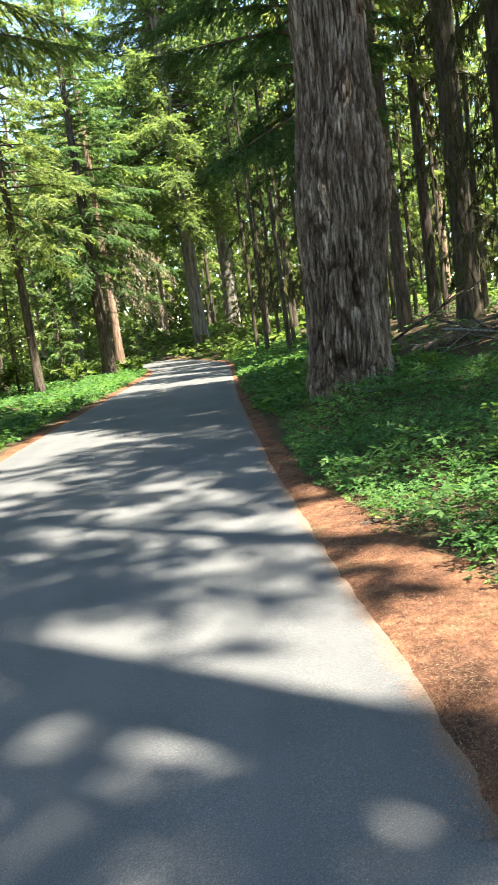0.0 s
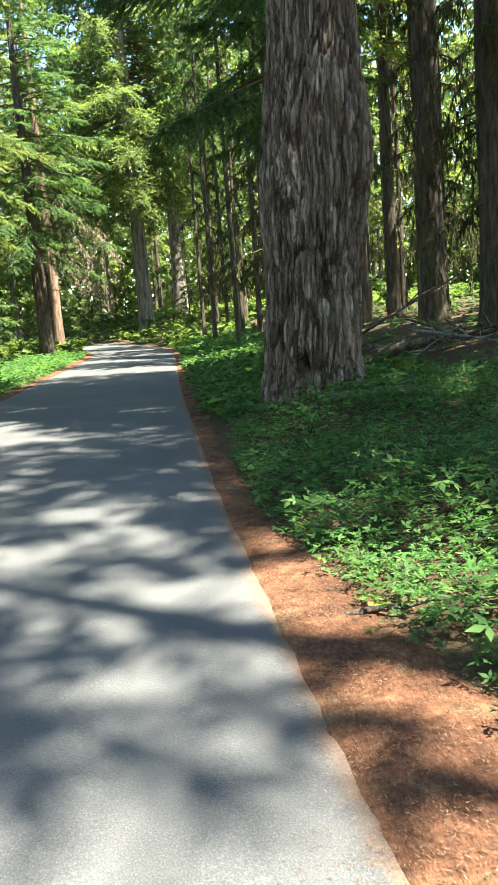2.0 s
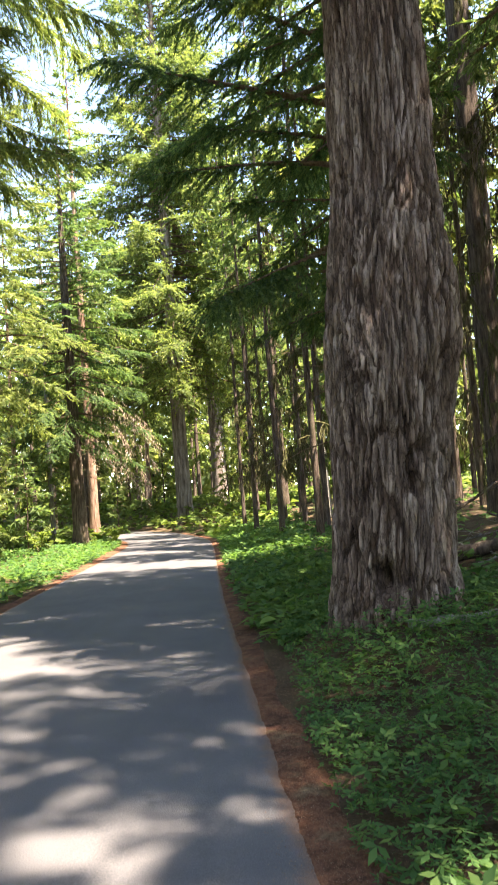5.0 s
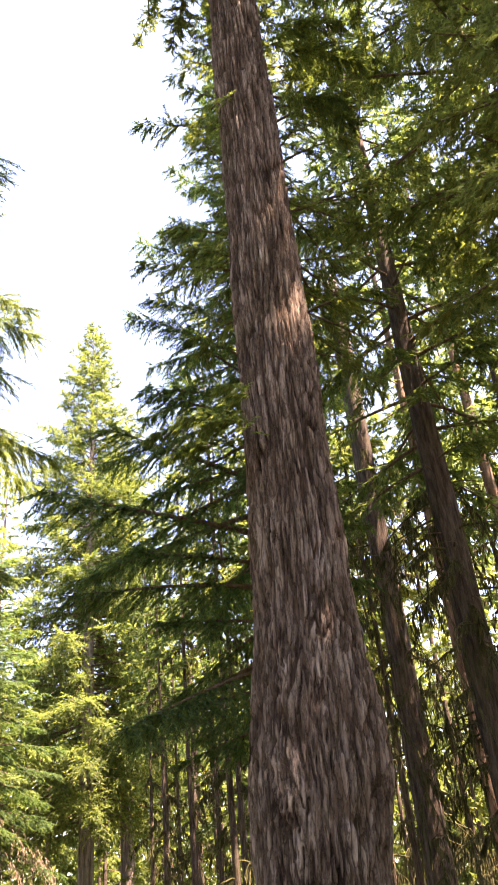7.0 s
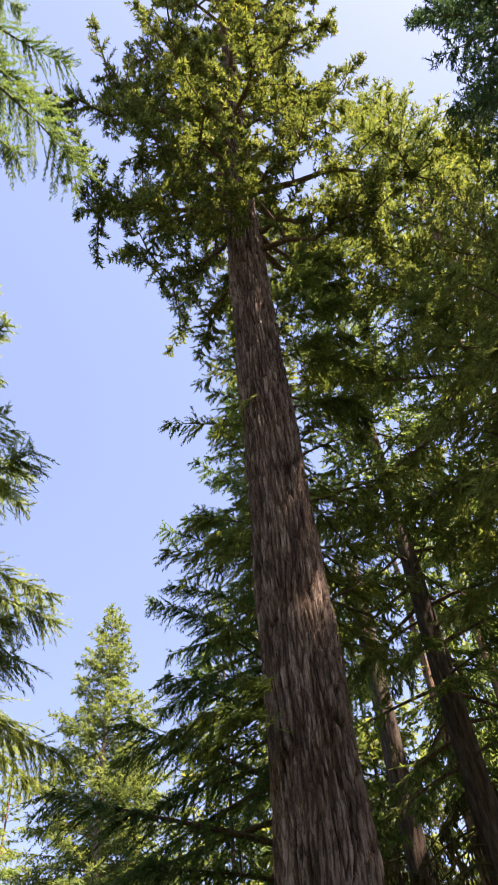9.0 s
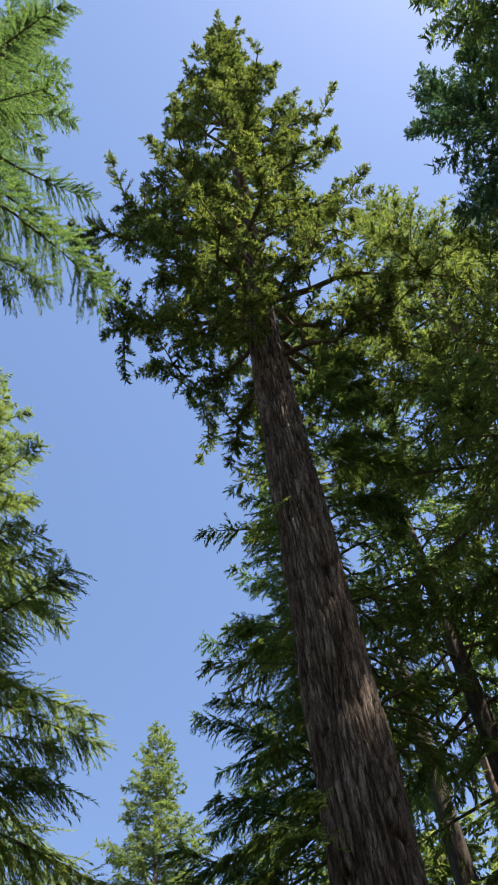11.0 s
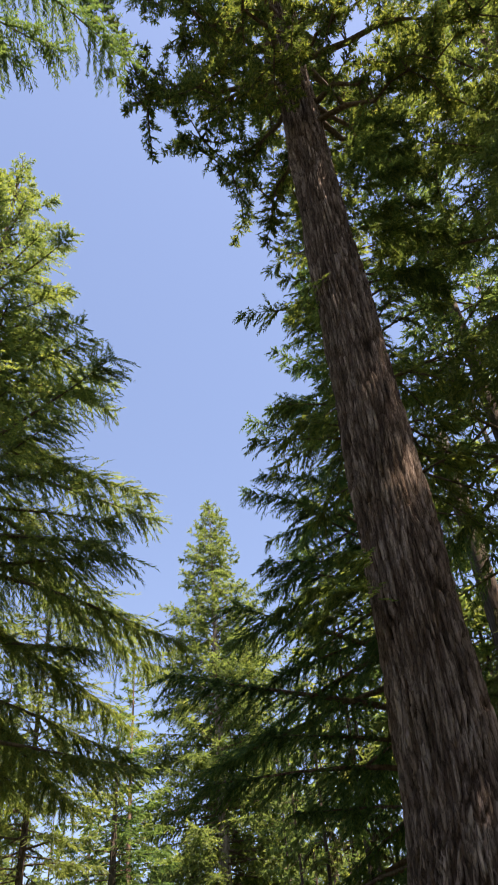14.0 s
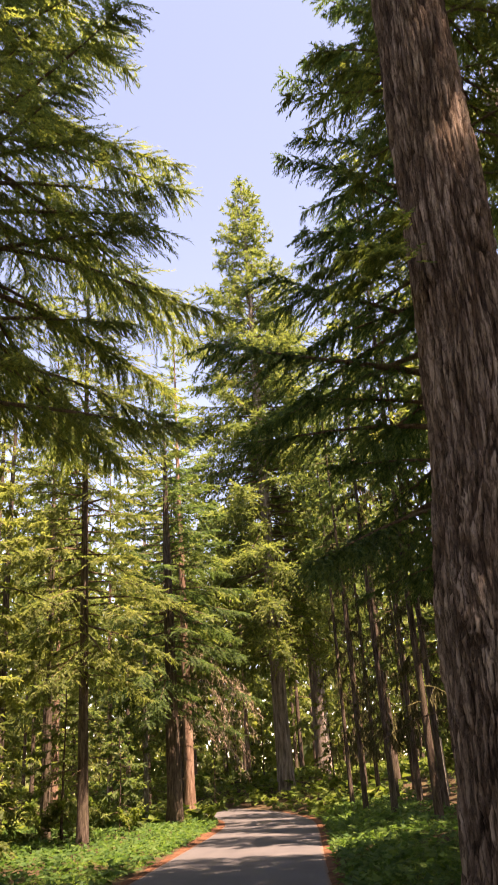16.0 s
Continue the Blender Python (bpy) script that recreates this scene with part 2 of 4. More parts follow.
class Tubes:
    """Gathers tapered tubes (limbs, roots, twigs) for one mesh."""

    def __init__(self):
        self.v, self.f, self.n = [], [], 0

    def add(self, pts, radii, sides=6):
        pts, radii = np.asarray(pts, float), np.asarray(radii, float)
        tan = np.gradient(pts, axis=0)
        tan /= np.linalg.norm(tan, axis=1, keepdims=True) + 1e-9
        ref = np.where(np.abs(tan[:, 2:3]) > 0.9, [[1.0, 0, 0]], [[0, 0, 1.0]])
        a = np.cross(tan, ref)
        a /= np.linalg.norm(a, axis=1, keepdims=True) + 1e-9
        b = np.cross(tan, a)
        th = np.arange(sides) * 2 * np.pi / sides
        ring = pts[:, None] + radii[:, None, None] * (a[:, None] * np.cos(th)[None, :, None] + b[:, None] * np.sin(th)[None, :, None])
        i, j = np.meshgrid(np.arange(len(pts) - 1), np.arange(sides), indexing="ij")
        k = (j + 1) % sides
        f = np.stack([i * sides + j, i * sides + k, (i + 1) * sides + k, (i + 1) * sides + j], -1).reshape(-1, 4) + self.n
        self.v.append(ring.reshape(-1, 3))
        self.f.append(f)
        self.n += ring.shape[0] * sides

    def mesh(self, name, mat):
        return quads(name, np.concatenate(self.v), np.concatenate(self.f), mat, True)


def leaf_quads(pos, way, side, length, width):
    """One pointed four-cornered leaf for each row."""
    tip = pos + way * length[:, None]
    mid = pos + way * (length * 0.45)[:, None]
    w = side * (width * 0.5)[:, None]
    v = np.stack([pos, mid + w, tip, mid - w], 1).reshape(-1, 3)
    return v, np.arange(len(v)).reshape(-1, 4)


def leaf_tris(pos, way, side, length, width):
    """One three-cornered leaf for each row, for trees farther off."""
    w = side * (width * 0.5)[:, None]
    v = np.stack([pos + w, pos - w, pos + way * length[:, None]], 1).reshape(-1, 3)
    return v, np.arange(len(v)).reshape(-1, 3)


def unit(a):
    return a / (np.linalg.norm(a, axis=-1, keepdims=True) + 1e-9)


def foliage(rng, branches, per_m, gap, leaf, wide, flat=0.8, hang=0.25, twig_len=0.42, twig_max=1.2, simple=False):
    """Leaf rows of sprays along branches (each a polyline): side twigs on both hands, with leaflets on both sides of each twig."""
    P, W, L = [], [], []
    for pts in branches:
        seg = np.linalg.norm(np.diff(pts, axis=0), axis=1)
        cum = np.concatenate([[0], np.cumsum(seg)])
        full = cum[-1]
        nt_ = max(3, int(full * per_m))
        s = np.sqrt(rng.uniform(0.03, 1, nt_)) * full
        at = np.stack([np.interp(s, cum, pts[:, k]) for k in range(3)], 1)
        ahead = np.stack([np.interp(np.minimum(s + 0.1 * full, full), cum, pts[:, k]) for k in range(3)], 1)
        back = np.stack([np.interp(np.maximum(s - 0.1 * full, 0), cum, pts[:, k]) for k in range(3)], 1)
        tan = unit(ahead - back)
        out = unit(np.cross(tan, [0, 0, 1.0])) * np.where(rng.random(nt_) < 0.5, -1, 1)[:, None]
        spread = rng.uniform(0.45, 1.15, nt_)[:, None]
        way = tan * np.cos(spread) + out * np.sin(spread)
        way[:, 2] += rng.normal(-hang, 1 - flat, nt_)
        P.append(at), W.append(unit(way))
        L.append(np.clip((0.25 + 0.75 * (1 - s / full)) * full * twig_len * rng.uniform(0.6, 1.2, nt_), leaf * 1.2, twig_max))
    P, W, L = np.concatenate(P), np.concatenate(W), np.concatenate(L)
    count = np.maximum(2, (L / gap).astype(int))
    idx = np.repeat(np.arange(len(P)), count)
    order = np.arange(len(idx)) - np.repeat(np.cumsum(count) - count, count)
    f = (order + rng.random(len(idx)) * 0.6) / count[idx]
    droop = -hang * 0.6 * (f * L[idx]) ** 2
    pos = P[idx] + W[idx] * (f * L[idx])[:, None]
    pos[:, 2] += droop
    hand = np.where(order % 2 == 0, -1.0, 1.0)[:, None]
    across = unit(np.cross(W[idx], [0, 0, 1.0])) * hand
    a = rng.uniform(0.3, 0.85, len(idx))[:, None]
    way = W[idx] * np.cos(a) + across * np.sin(a) + rng.normal(0, 0.5 * (1 - flat) + 0.08, (len(idx), 3))
    way[:, 2] -= hang * 0.7
    way = unit(way)
    up = np.zeros_like(way)
    up[:, 2] = 1
    up += rng.normal(0, 0.25 + 0.6 * (1 - flat), way.shape)
    side = unit(np.cross(way, up))
    size = rng.uniform(0.65, 1.25, len(idx)) * (1.15 - 0.4 * f)
    return (leaf_tris if simple else leaf_quads)(pos, way, side, leaf * size, wide * size)


def trunk_mesh(name, rng, axis, radius, height, mat, sides=18, rings=30, rough=0.03, flare=0.35, z0=-0.4):
    """A tapering trunk along axis(z) with a root flare and an uneven skin."""
    zs = z0 + (height - z0) * np.linspace(0, 1, rings) ** 1.35
    th = np.arange(sides) * 2 * np.pi / sides
    ph = rng.uniform(0, 6.28, 6)
    Z, TH = np.meshgrid(zs, th, indexing="ij")
    base = np.interp(Z, *radius)
    flareup = flare * base * np.exp(-np.maximum(Z, 0) / 0.55) * (0.6 + 0.4 * np.cos(5 * TH + ph[0]))
    lumps = base * rough * (np.sin(3 * TH + Z * 0.7 + ph[1]) + np.sin(7 * TH - Z * 1.1 + ph[2]) + 0.8 * np.sin(11 * TH + Z * 0.35 + ph[3]))
    r = base + flareup + lumps
    c = np.array([axis(z) for z in zs])
    v = np.stack([c[:, None, 0] + r * np.cos(TH), c[:, None, 1] + r * np.sin(TH), Z], -1).reshape(-1, 3)
    i, j = np.meshgrid(np.arange(rings - 1), np.arange(sides), indexing="ij")
    k = (j + 1) % sides
    f = np.stack([i * sides + j, i * sides + k, (i + 1) * sides + k, (i + 1) * sides + j], -1).reshape(-1, 4)
    return quads(name, v, f, mat, True)


def hanging_moss(rng, ob, axis, count, top, reach):
    """Drooping dead limbs under a crown, draped with strands of moss."""
    limbs, P = Tubes(), []
    for i in range(count):
        z, az, size = top * rng.uniform(0.2, 1.0), rng.uniform(0, 6.28), reach * rng.uniform(0.45, 1.1)
        t_ = np.linspace(0, 1, 7)
        cx, cy = axis(z)
        pts = np.stack([cx + size * t_ * math.cos(az), cy + size * t_ * math.sin(az), z + size * (0.18 * t_ - 0.75 * t_ ** 2)], 1) + rng.normal(0, 0.03, (7, 3)) * size * t_[:, None]
        limbs.add(pts, 0.03 * (1.1 - t_), 5)
        for k in range(5):
            q = pts[rng.integers(2, 7)]
            e = q + rng.normal(0, 0.22, 3) * size + [0, 0, -0.3 * size]
            m = (q + e) / 2 + [0, 0, 0.06]
            limbs.add([q, m, e], [0.014, 0.01, 0.004], 4)
            P.append(q + (e - q) * rng.random((26, 1)))
        P.append(pts[1] + (pts[6] - pts[1]) * rng.random((60, 1)) + [0, 0, 0.08 * size])
    P = np.concatenate(P)
    n = len(P)
    way = unit(np.column_stack([rng.normal(0, 0.16, n), rng.normal(0, 0.16, n), -np.ones(n)]))
    az = rng.uniform(0, 6.28, n)
    side = unit(np.column_stack([np.cos(az), np.sin(az), np.zeros(n)]))
    L = rng.uniform(0.06, 0.34, n)
    v, f = leaf_tris(P, way, side, L, 0.02 + 0.1 * L)
    tagged(child("mossy_limb", limbs.mesh("mossy_limb", MOSSY), ob, "drooping dead limbs dark with moss"), kind="stuff")
    tagged(child("moss", quads("moss", v, f, MOSSY), ob, "olive strands of hanging moss"), kind="stuff")


def broken_snag(seed, place, height, dia, label):
    """A dead trunk with a splintered top and mossy hanging limbs."""
    rng = np.random.default_rng(seed)
    ob = thing("broken_snag", place, label, "tree")

    def axis(z):
        return 0.004 * z, -0.003 * z

    child("trunk", trunk_mesh("trunk", rng, axis, ([-1, 0, 1.5, height], [dia * 0.53, dia * 0.52, dia * 0.49, dia * 0.4]), height, BARK, 28, 50), ob)
    for k in range(7):
        a, h = k * 0.9 + rng.normal(0, 0.2), rng.uniform(0.4, 2.2)
        one = Tubes()
        r = dia * 0.27
        p0 = np.array([0.004 * height + r * math.cos(a), -0.003 * height + r * math.sin(a), height - 0.3])
        one.add([p0, p0 + [0, 0, 0.3 + h * 0.5], p0 + [-0.4 * r * math.cos(a), -0.4 * r * math.sin(a), 0.3 + h]], [dia * 0.15, dia * 0.1, 0.015], 6)
        child("splinter", one.mesh("splinter", BARK_PALE), ob, "pale splintered wood")
    hanging_moss(rng, ob, axis, 34, 14.0, 2.3)


def conifer(seed, place, height, dia, base, reach, count, leaf=0.2, wide=0.07, gap=0.062, per_m=13, simple=False, split=False, hanging=0, needles=None, bark=None, droop=0.35, lean=(0, 0),
            dead=8, moss=0, label="", group="", turn=0.0, flat=0.8, hang=0.25, sides=18, rings=30, twig_max=1.2, rise=(-0.15, 0.7), shape=0.75, shaded=0.0):
    """A conifer: tapered trunk, limbs that sag outward, flat sprays of needles, and bare dead limbs under the crown."""
    rng = np.random.default_rng(seed)
    ob = thing("conifer_tree", place, label, "tree", group, turn)
    wob = rng.uniform(0, 6.28, 2)

    def axis(z):
        k = max(z, 0) / height
        return (lean[0] * k + 0.1 * k * math.sin(4 * k + wob[0]), lean[1] * k + 0.1 * k * math.sin(5 * k + wob[1]))

    child("trunk", trunk_mesh("trunk", rng, axis, ([-1, 0, 1.5, height * 0.5, height], [dia * 0.53, dia * 0.52, dia * 0.48, dia * 0.3, 0.02]), height, bark or BARK, sides, rings), ob)
    limbs, lines = Tubes(), []
    for i in range(count):
        u = (i + rng.random()) / count
        z = base + (height - base) * u ** 0.92
        size = reach * ((1 - u) ** shape * min(1.0, 0.6 + 3 * u) + 0.05) * rng.uniform(0.6, 1.12)
        az = i * 2.39996 + rng.normal(0, 0.35)
        size *= 1 - shaded * max(0.0, math.cos(az)) ** 0.5
        tilt = rise[0] + (rise[1] - rise[0]) * u ** 1.5 + rng.normal(0, 0.1)
        s = np.linspace(0, 1, 6)
        r = size * s * math.cos(tilt)
        bend = rng.normal(0, 0.12) * size * s ** 2
        ax, ay = axis(z)
        pts = np.stack([ax + r * math.cos(az) - bend * math.sin(az), ay + r * math.sin(az) + bend * math.cos(az),
                        z + size * (s * math.sin(tilt) - droop * (s ** 2) * (0.4 + 0.6 * (1 - u)) + 0.12 * s ** 3)], 1)
        lines.append(pts)
        girth = (0.012 + 0.011 * size) * (1.05 - s)
        if split and size > 1.0:
            one = Tubes()
            one.add(pts, girth, 6)
            child("limb", one.mesh("limb", TWIG), ob)
        else:
            limbs.add(pts[::2] if simple else pts, girth[::2] if simple else girth, 3 if simple else 5)
    for i in range(dead):
        z = base * rng.uniform(0.35, 1.05)
        az, size = rng.uniform(0, 6.28), reach * rng.uniform(0.15, 0.5)
        s = np.linspace(0, 1, 5)
        ax, ay = axis(z)
        pts = np.stack([ax + size * s * math.cos(az), ay + size * s * math.sin(az), z + size * (0.1 * s - 0.45 * s ** 2)], 1)
        limbs.add(pts, 0.022 * (1.08 - s), 3 if simple else 4)
        for k in range(1 if simple else 4):
            q = pts[2 + k % 3]
            e = q + rng.normal(0, 0.25, 3) * size * 0.6 + np.array([0, 0, -0.1])
            limbs.add([q, (q + e) / 2 + [0, 0, 0.02], e], [0.008, 0.006, 0.002], 4)
    tagged(child("branchwork", limbs.mesh("branchwork", TWIG), ob), kind="stuff")
    if moss:
        hanging_moss(rng, ob, axis, moss, base * 1.1, reach * 0.55)
    v, f = foliage(rng, lines, per_m, gap, leaf, wide, flat, hang, twig_max=twig_max, simple=simple)
    tagged(child("crown", quads("crown", v, f, needles or NEEDLE_MID), ob), kind="stuff")
    if hanging:
        boughs = []
        for i in range(hanging):
            z, az, size = base * rng.uniform(1.0, 1.8), rng.normal(-0.2, 0.5), reach * rng.uniform(0.45, 0.95)
            t_ = np.linspace(0.1, 1, 6)
            boughs.append(np.stack([size * t_ * math.cos(az), size * t_ * math.sin(az), z + size * (0.05 * t_ - 0.75 * t_ ** 2)], 1))
        v, f = foliage(rng, boughs, 7, 0.1, leaf, wide * 0.45, 0.6, 0.9, 0.4, 0.9)
        tagged(child("dead_foliage", quads("dead_foliage", v, f, DEAD), ob, "hanging brown dead boughs"), kind="stuff")
    return ob


# ---- plan: the lane and the lie of the land ----
LANE = np.array([(-0.5, -60), (-1.0, -20), (-1.5, 0), (-1.78, 5), (-2.07, 9), (-2.32, 14), (-2.6, 20), (-2.95, 30), (-3.3, 40), (-3.9, 49), (-5.6, 58), (-9.3, 66), (-16, 71), (-28, 75), (-48, 79), (-75, 83)], float)
HALF = 2.2


def smooth_line(p, per=14):
    q = np.vstack([2 * p[0] - p[1], p, 2 * p[-1] - p[-2]])
    out = []
    for i in range(1, len(q) - 2):
        for t in np.arange(per) / per:
            out.append(0.5 * (2 * q[i] + (q[i + 1] - q[i - 1]) * t + (2 * q[i - 1] - 5 * q[i] + 4 * q[i + 1] - q[i + 2]) * t ** 2 + (3 * q[i] - q[i - 1] - 3 * q[i + 1] + q[i + 2]) * t ** 3))
    return np.array(out + [p[-1]])


LINE = smooth_line(LANE)
LINE_WAY = unit(np.gradient(LINE, axis=0))
LINE_RIGHT = np.stack([LINE_WAY[:, 1], -LINE_WAY[:, 0]], 1)


def lateral(xy):
    """Signed distance from the lane's middle, positive to the right of the way walked."""
    xy = np.atleast_2d(np.asarray(xy, float))
    out = np.empty(len(xy))
    for a in range(0, len(xy), 4000):
        d = xy[a:a + 4000, None] - LINE[None]
        k = np.argmin((d ** 2).sum(-1), 1)
        r = d[np.arange(len(k)), k]
        sgn = (r * LINE_RIGHT[k]).sum(-1)
        out[a:a + 4000] = np.sign(sgn) * np.sqrt((r ** 2).sum(-1))
    return out


def rise_far(y):
    return np.interp(y, [56, 72, 80, 120], [0, 0.37, 0.67, 1.2])


TX, TY = 1.5, 13.5
BIGZ = 0.4


def land(xy):
    xy = np.atleast_2d(np.asarray(xy, float))
    d = lateral(xy)
    r = np.interp(d - HALF, [-1.2, -0.1, 0.1, 0.7, 1.5, 4, 7, 12, 200], [-0.12, -0.05, -0.02, 0.02, 0.17, 0.45, 0.95, 1.3, 2.0])
    l = np.interp(-d - HALF, [-1.2, -0.1, 0.1, 0.7, 3, 10, 200], [-0.12, -0.05, -0.02, 0.0, 0.03, 0.05, 0.3])
    z = np.where(d > 0, r, l) + rise_far(xy[:, 1])
    off = np.clip((np.abs(d) - HALF - 0.3) / 1.2, 0, 1)
    z += np.clip((np.abs(d) - HALF - 0.15) / 0.6, 0, 1) * 0.24 * np.exp(-((xy[:, 0] - TX) ** 2 + (xy[:, 1] - TY) ** 2) / 2.2)
    bumps = np.array([noise.noise((x * 0.55, y * 0.55, 3.1)) * 0.09 + noise.noise((x * 1.9, y * 1.9, 7.7)) * 0.035 for x, y in xy])
    return z + off * bumps


def land_at(x, y):
    return float(land([(x, y)])[0])


def spaced(lo, hi, a, b, fine, steps):
    """Grid lines: fine between a and b, widening outwards to lo and hi."""
    mid = np.arange(a, b + 1e-6, fine)
    return np.concatenate([a - (a - lo) * np.linspace(1, 0, steps, endpoint=False) ** 3, mid, b + (hi - b) * np.linspace(0, 1, steps + 1)[1:] ** 3])


def build_ground():
    xs, ys = spaced(-900, 900, -14, 14, 0.28, 40), spaced(-900, 900, -4, 46, 0.32, 44)
    X, Y = np.meshgrid(xs, ys, indexing="ij")
    xy = np.stack([X.ravel(), Y.ravel()], 1)
    v = np.column_stack([xy, land(xy)])
    i, j = np.meshgrid(np.arange(len(xs) - 1), np.arange(len(ys) - 1), indexing="ij")
    n = len(ys)
    f = np.stack([i * n + j, (i + 1) * n + j, (i + 1) * n + j + 1, i * n + j + 1], -1).reshape(-1, 4)
    tagged(new("ground", quads("ground", v, f, SOIL, True)), "dark forest soil under herbs and fallen needles", "ground", kind="structure")


def build_road():
    dense = smooth_line(LINE, 7)
    dense = dense[(dense[:, 1] > -59)]
    way = unit(np.gradient(dense, axis=0))
    right = np.stack([way[:, 1], -way[:, 0]], 1)
    across = np.concatenate([[-1.0, -0.985, -0.94, -0.88, -0.8], np.linspace(-0.6, 0.6, 5), [0.8, 0.88, 0.94, 0.985, 1.0]])
    V = []
    for p, r in zip(dense, right):
        for a in across:
            w = HALF * a
            if abs(a) > 0.98:
                w += math.copysign(1, a) * (noise.noise((p[1] * 1.3, a * 5, 0)) * 0.06 + noise.noise((p[1] * 4.1, a * 5, 2)) * 0.055 + noise.noise((p[1] * 13.0, a * 5, 4)) * 0.03)
            q = p + r * w
            z = -0.005 if abs(a) < 0.98 else (-0.012 if abs(a) < 0.99 else -0.09)
            V.append((q[0], q[1], z + 0.02 * (1 - a * a) + float(rise_far(q[1]))))
    n = len(across)
    i, j = np.meshgrid(np.arange(len(dense) - 1), np.arange(n - 1), indexing="ij")
    f = np.stack([i * n + j, i * n + j + 1, (i + 1) * n + j + 1, (i + 1) * n + j], -1).reshape(-1, 4)
    lane = quads("road", V, f, ASPHALT, True)
    lane.attributes.new("rim", "FLOAT", "POINT").data.foreach_set("value", np.tile(np.interp(np.abs(across), [0.8, 0.88, 0.94, 1.0], [0.0, 0.25, 0.5, 0.8]), len(dense)).astype(np.float32))
    tagged(new("road", lane), "narrow grey asphalt forest lane with ragged edges", "road", kind="structure")


def build_litter(name, hand, inner, outer):
    """A strip of fallen needles along one edge of the lane, with a wandering outer edge."""
    ys = np.arange(-6, 60, 0.22)
    V, cols = [], np.linspace(0, 1, 6)
    for y in ys:
        cx = np.interp(y, LINE[:150, 1], LINE[:150, 0])
        w = outer(y) + 0.16 * noise.noise((y * 0.8, hand, 0)) + 0.07 * noise.noise((y * 3.0, hand, 4))
        for c in cols:
            V.append((cx + hand * (HALF + inner + (w - inner) * c), y))
    z = land(V) + np.tile([0.02, 0.035, 0.035, 0.03, 0.02, -0.03], len(ys))
    V = np.column_stack([V, z])
    n = len(cols)
    i, j = np.meshgrid(np.arange(len(ys) - 1), np.arange(n - 1), indexing="ij")
    f = np.stack([i * n + j, i * n + j + 1, (i + 1) * n + j + 1, (i + 1) * n + j], -1).reshape(-1, 4)
    tagged(new(name, quads(name, V, f, LITTER, True)), "strip of fallen orange-brown needles beside the asphalt", "needle litter", kind="structure")


build_ground()
build_road()
build_litter("trim_litter_right", 1, -0.34, lambda y: float(np.interp(y, [-6, 2, 4.5, 6.5, 8, 12, 20, 40], [0.95, 0.9, 0.8, 0.55, 0.34, 0.27, 0.27, 0.35])))
build_litter("trim_litter_left", -1, -0.34, lambda y: float(np.interp(y, [-6, 10, 30, 45, 60], [0.35, 0.3, 0.3, 0.7, 1.0])))


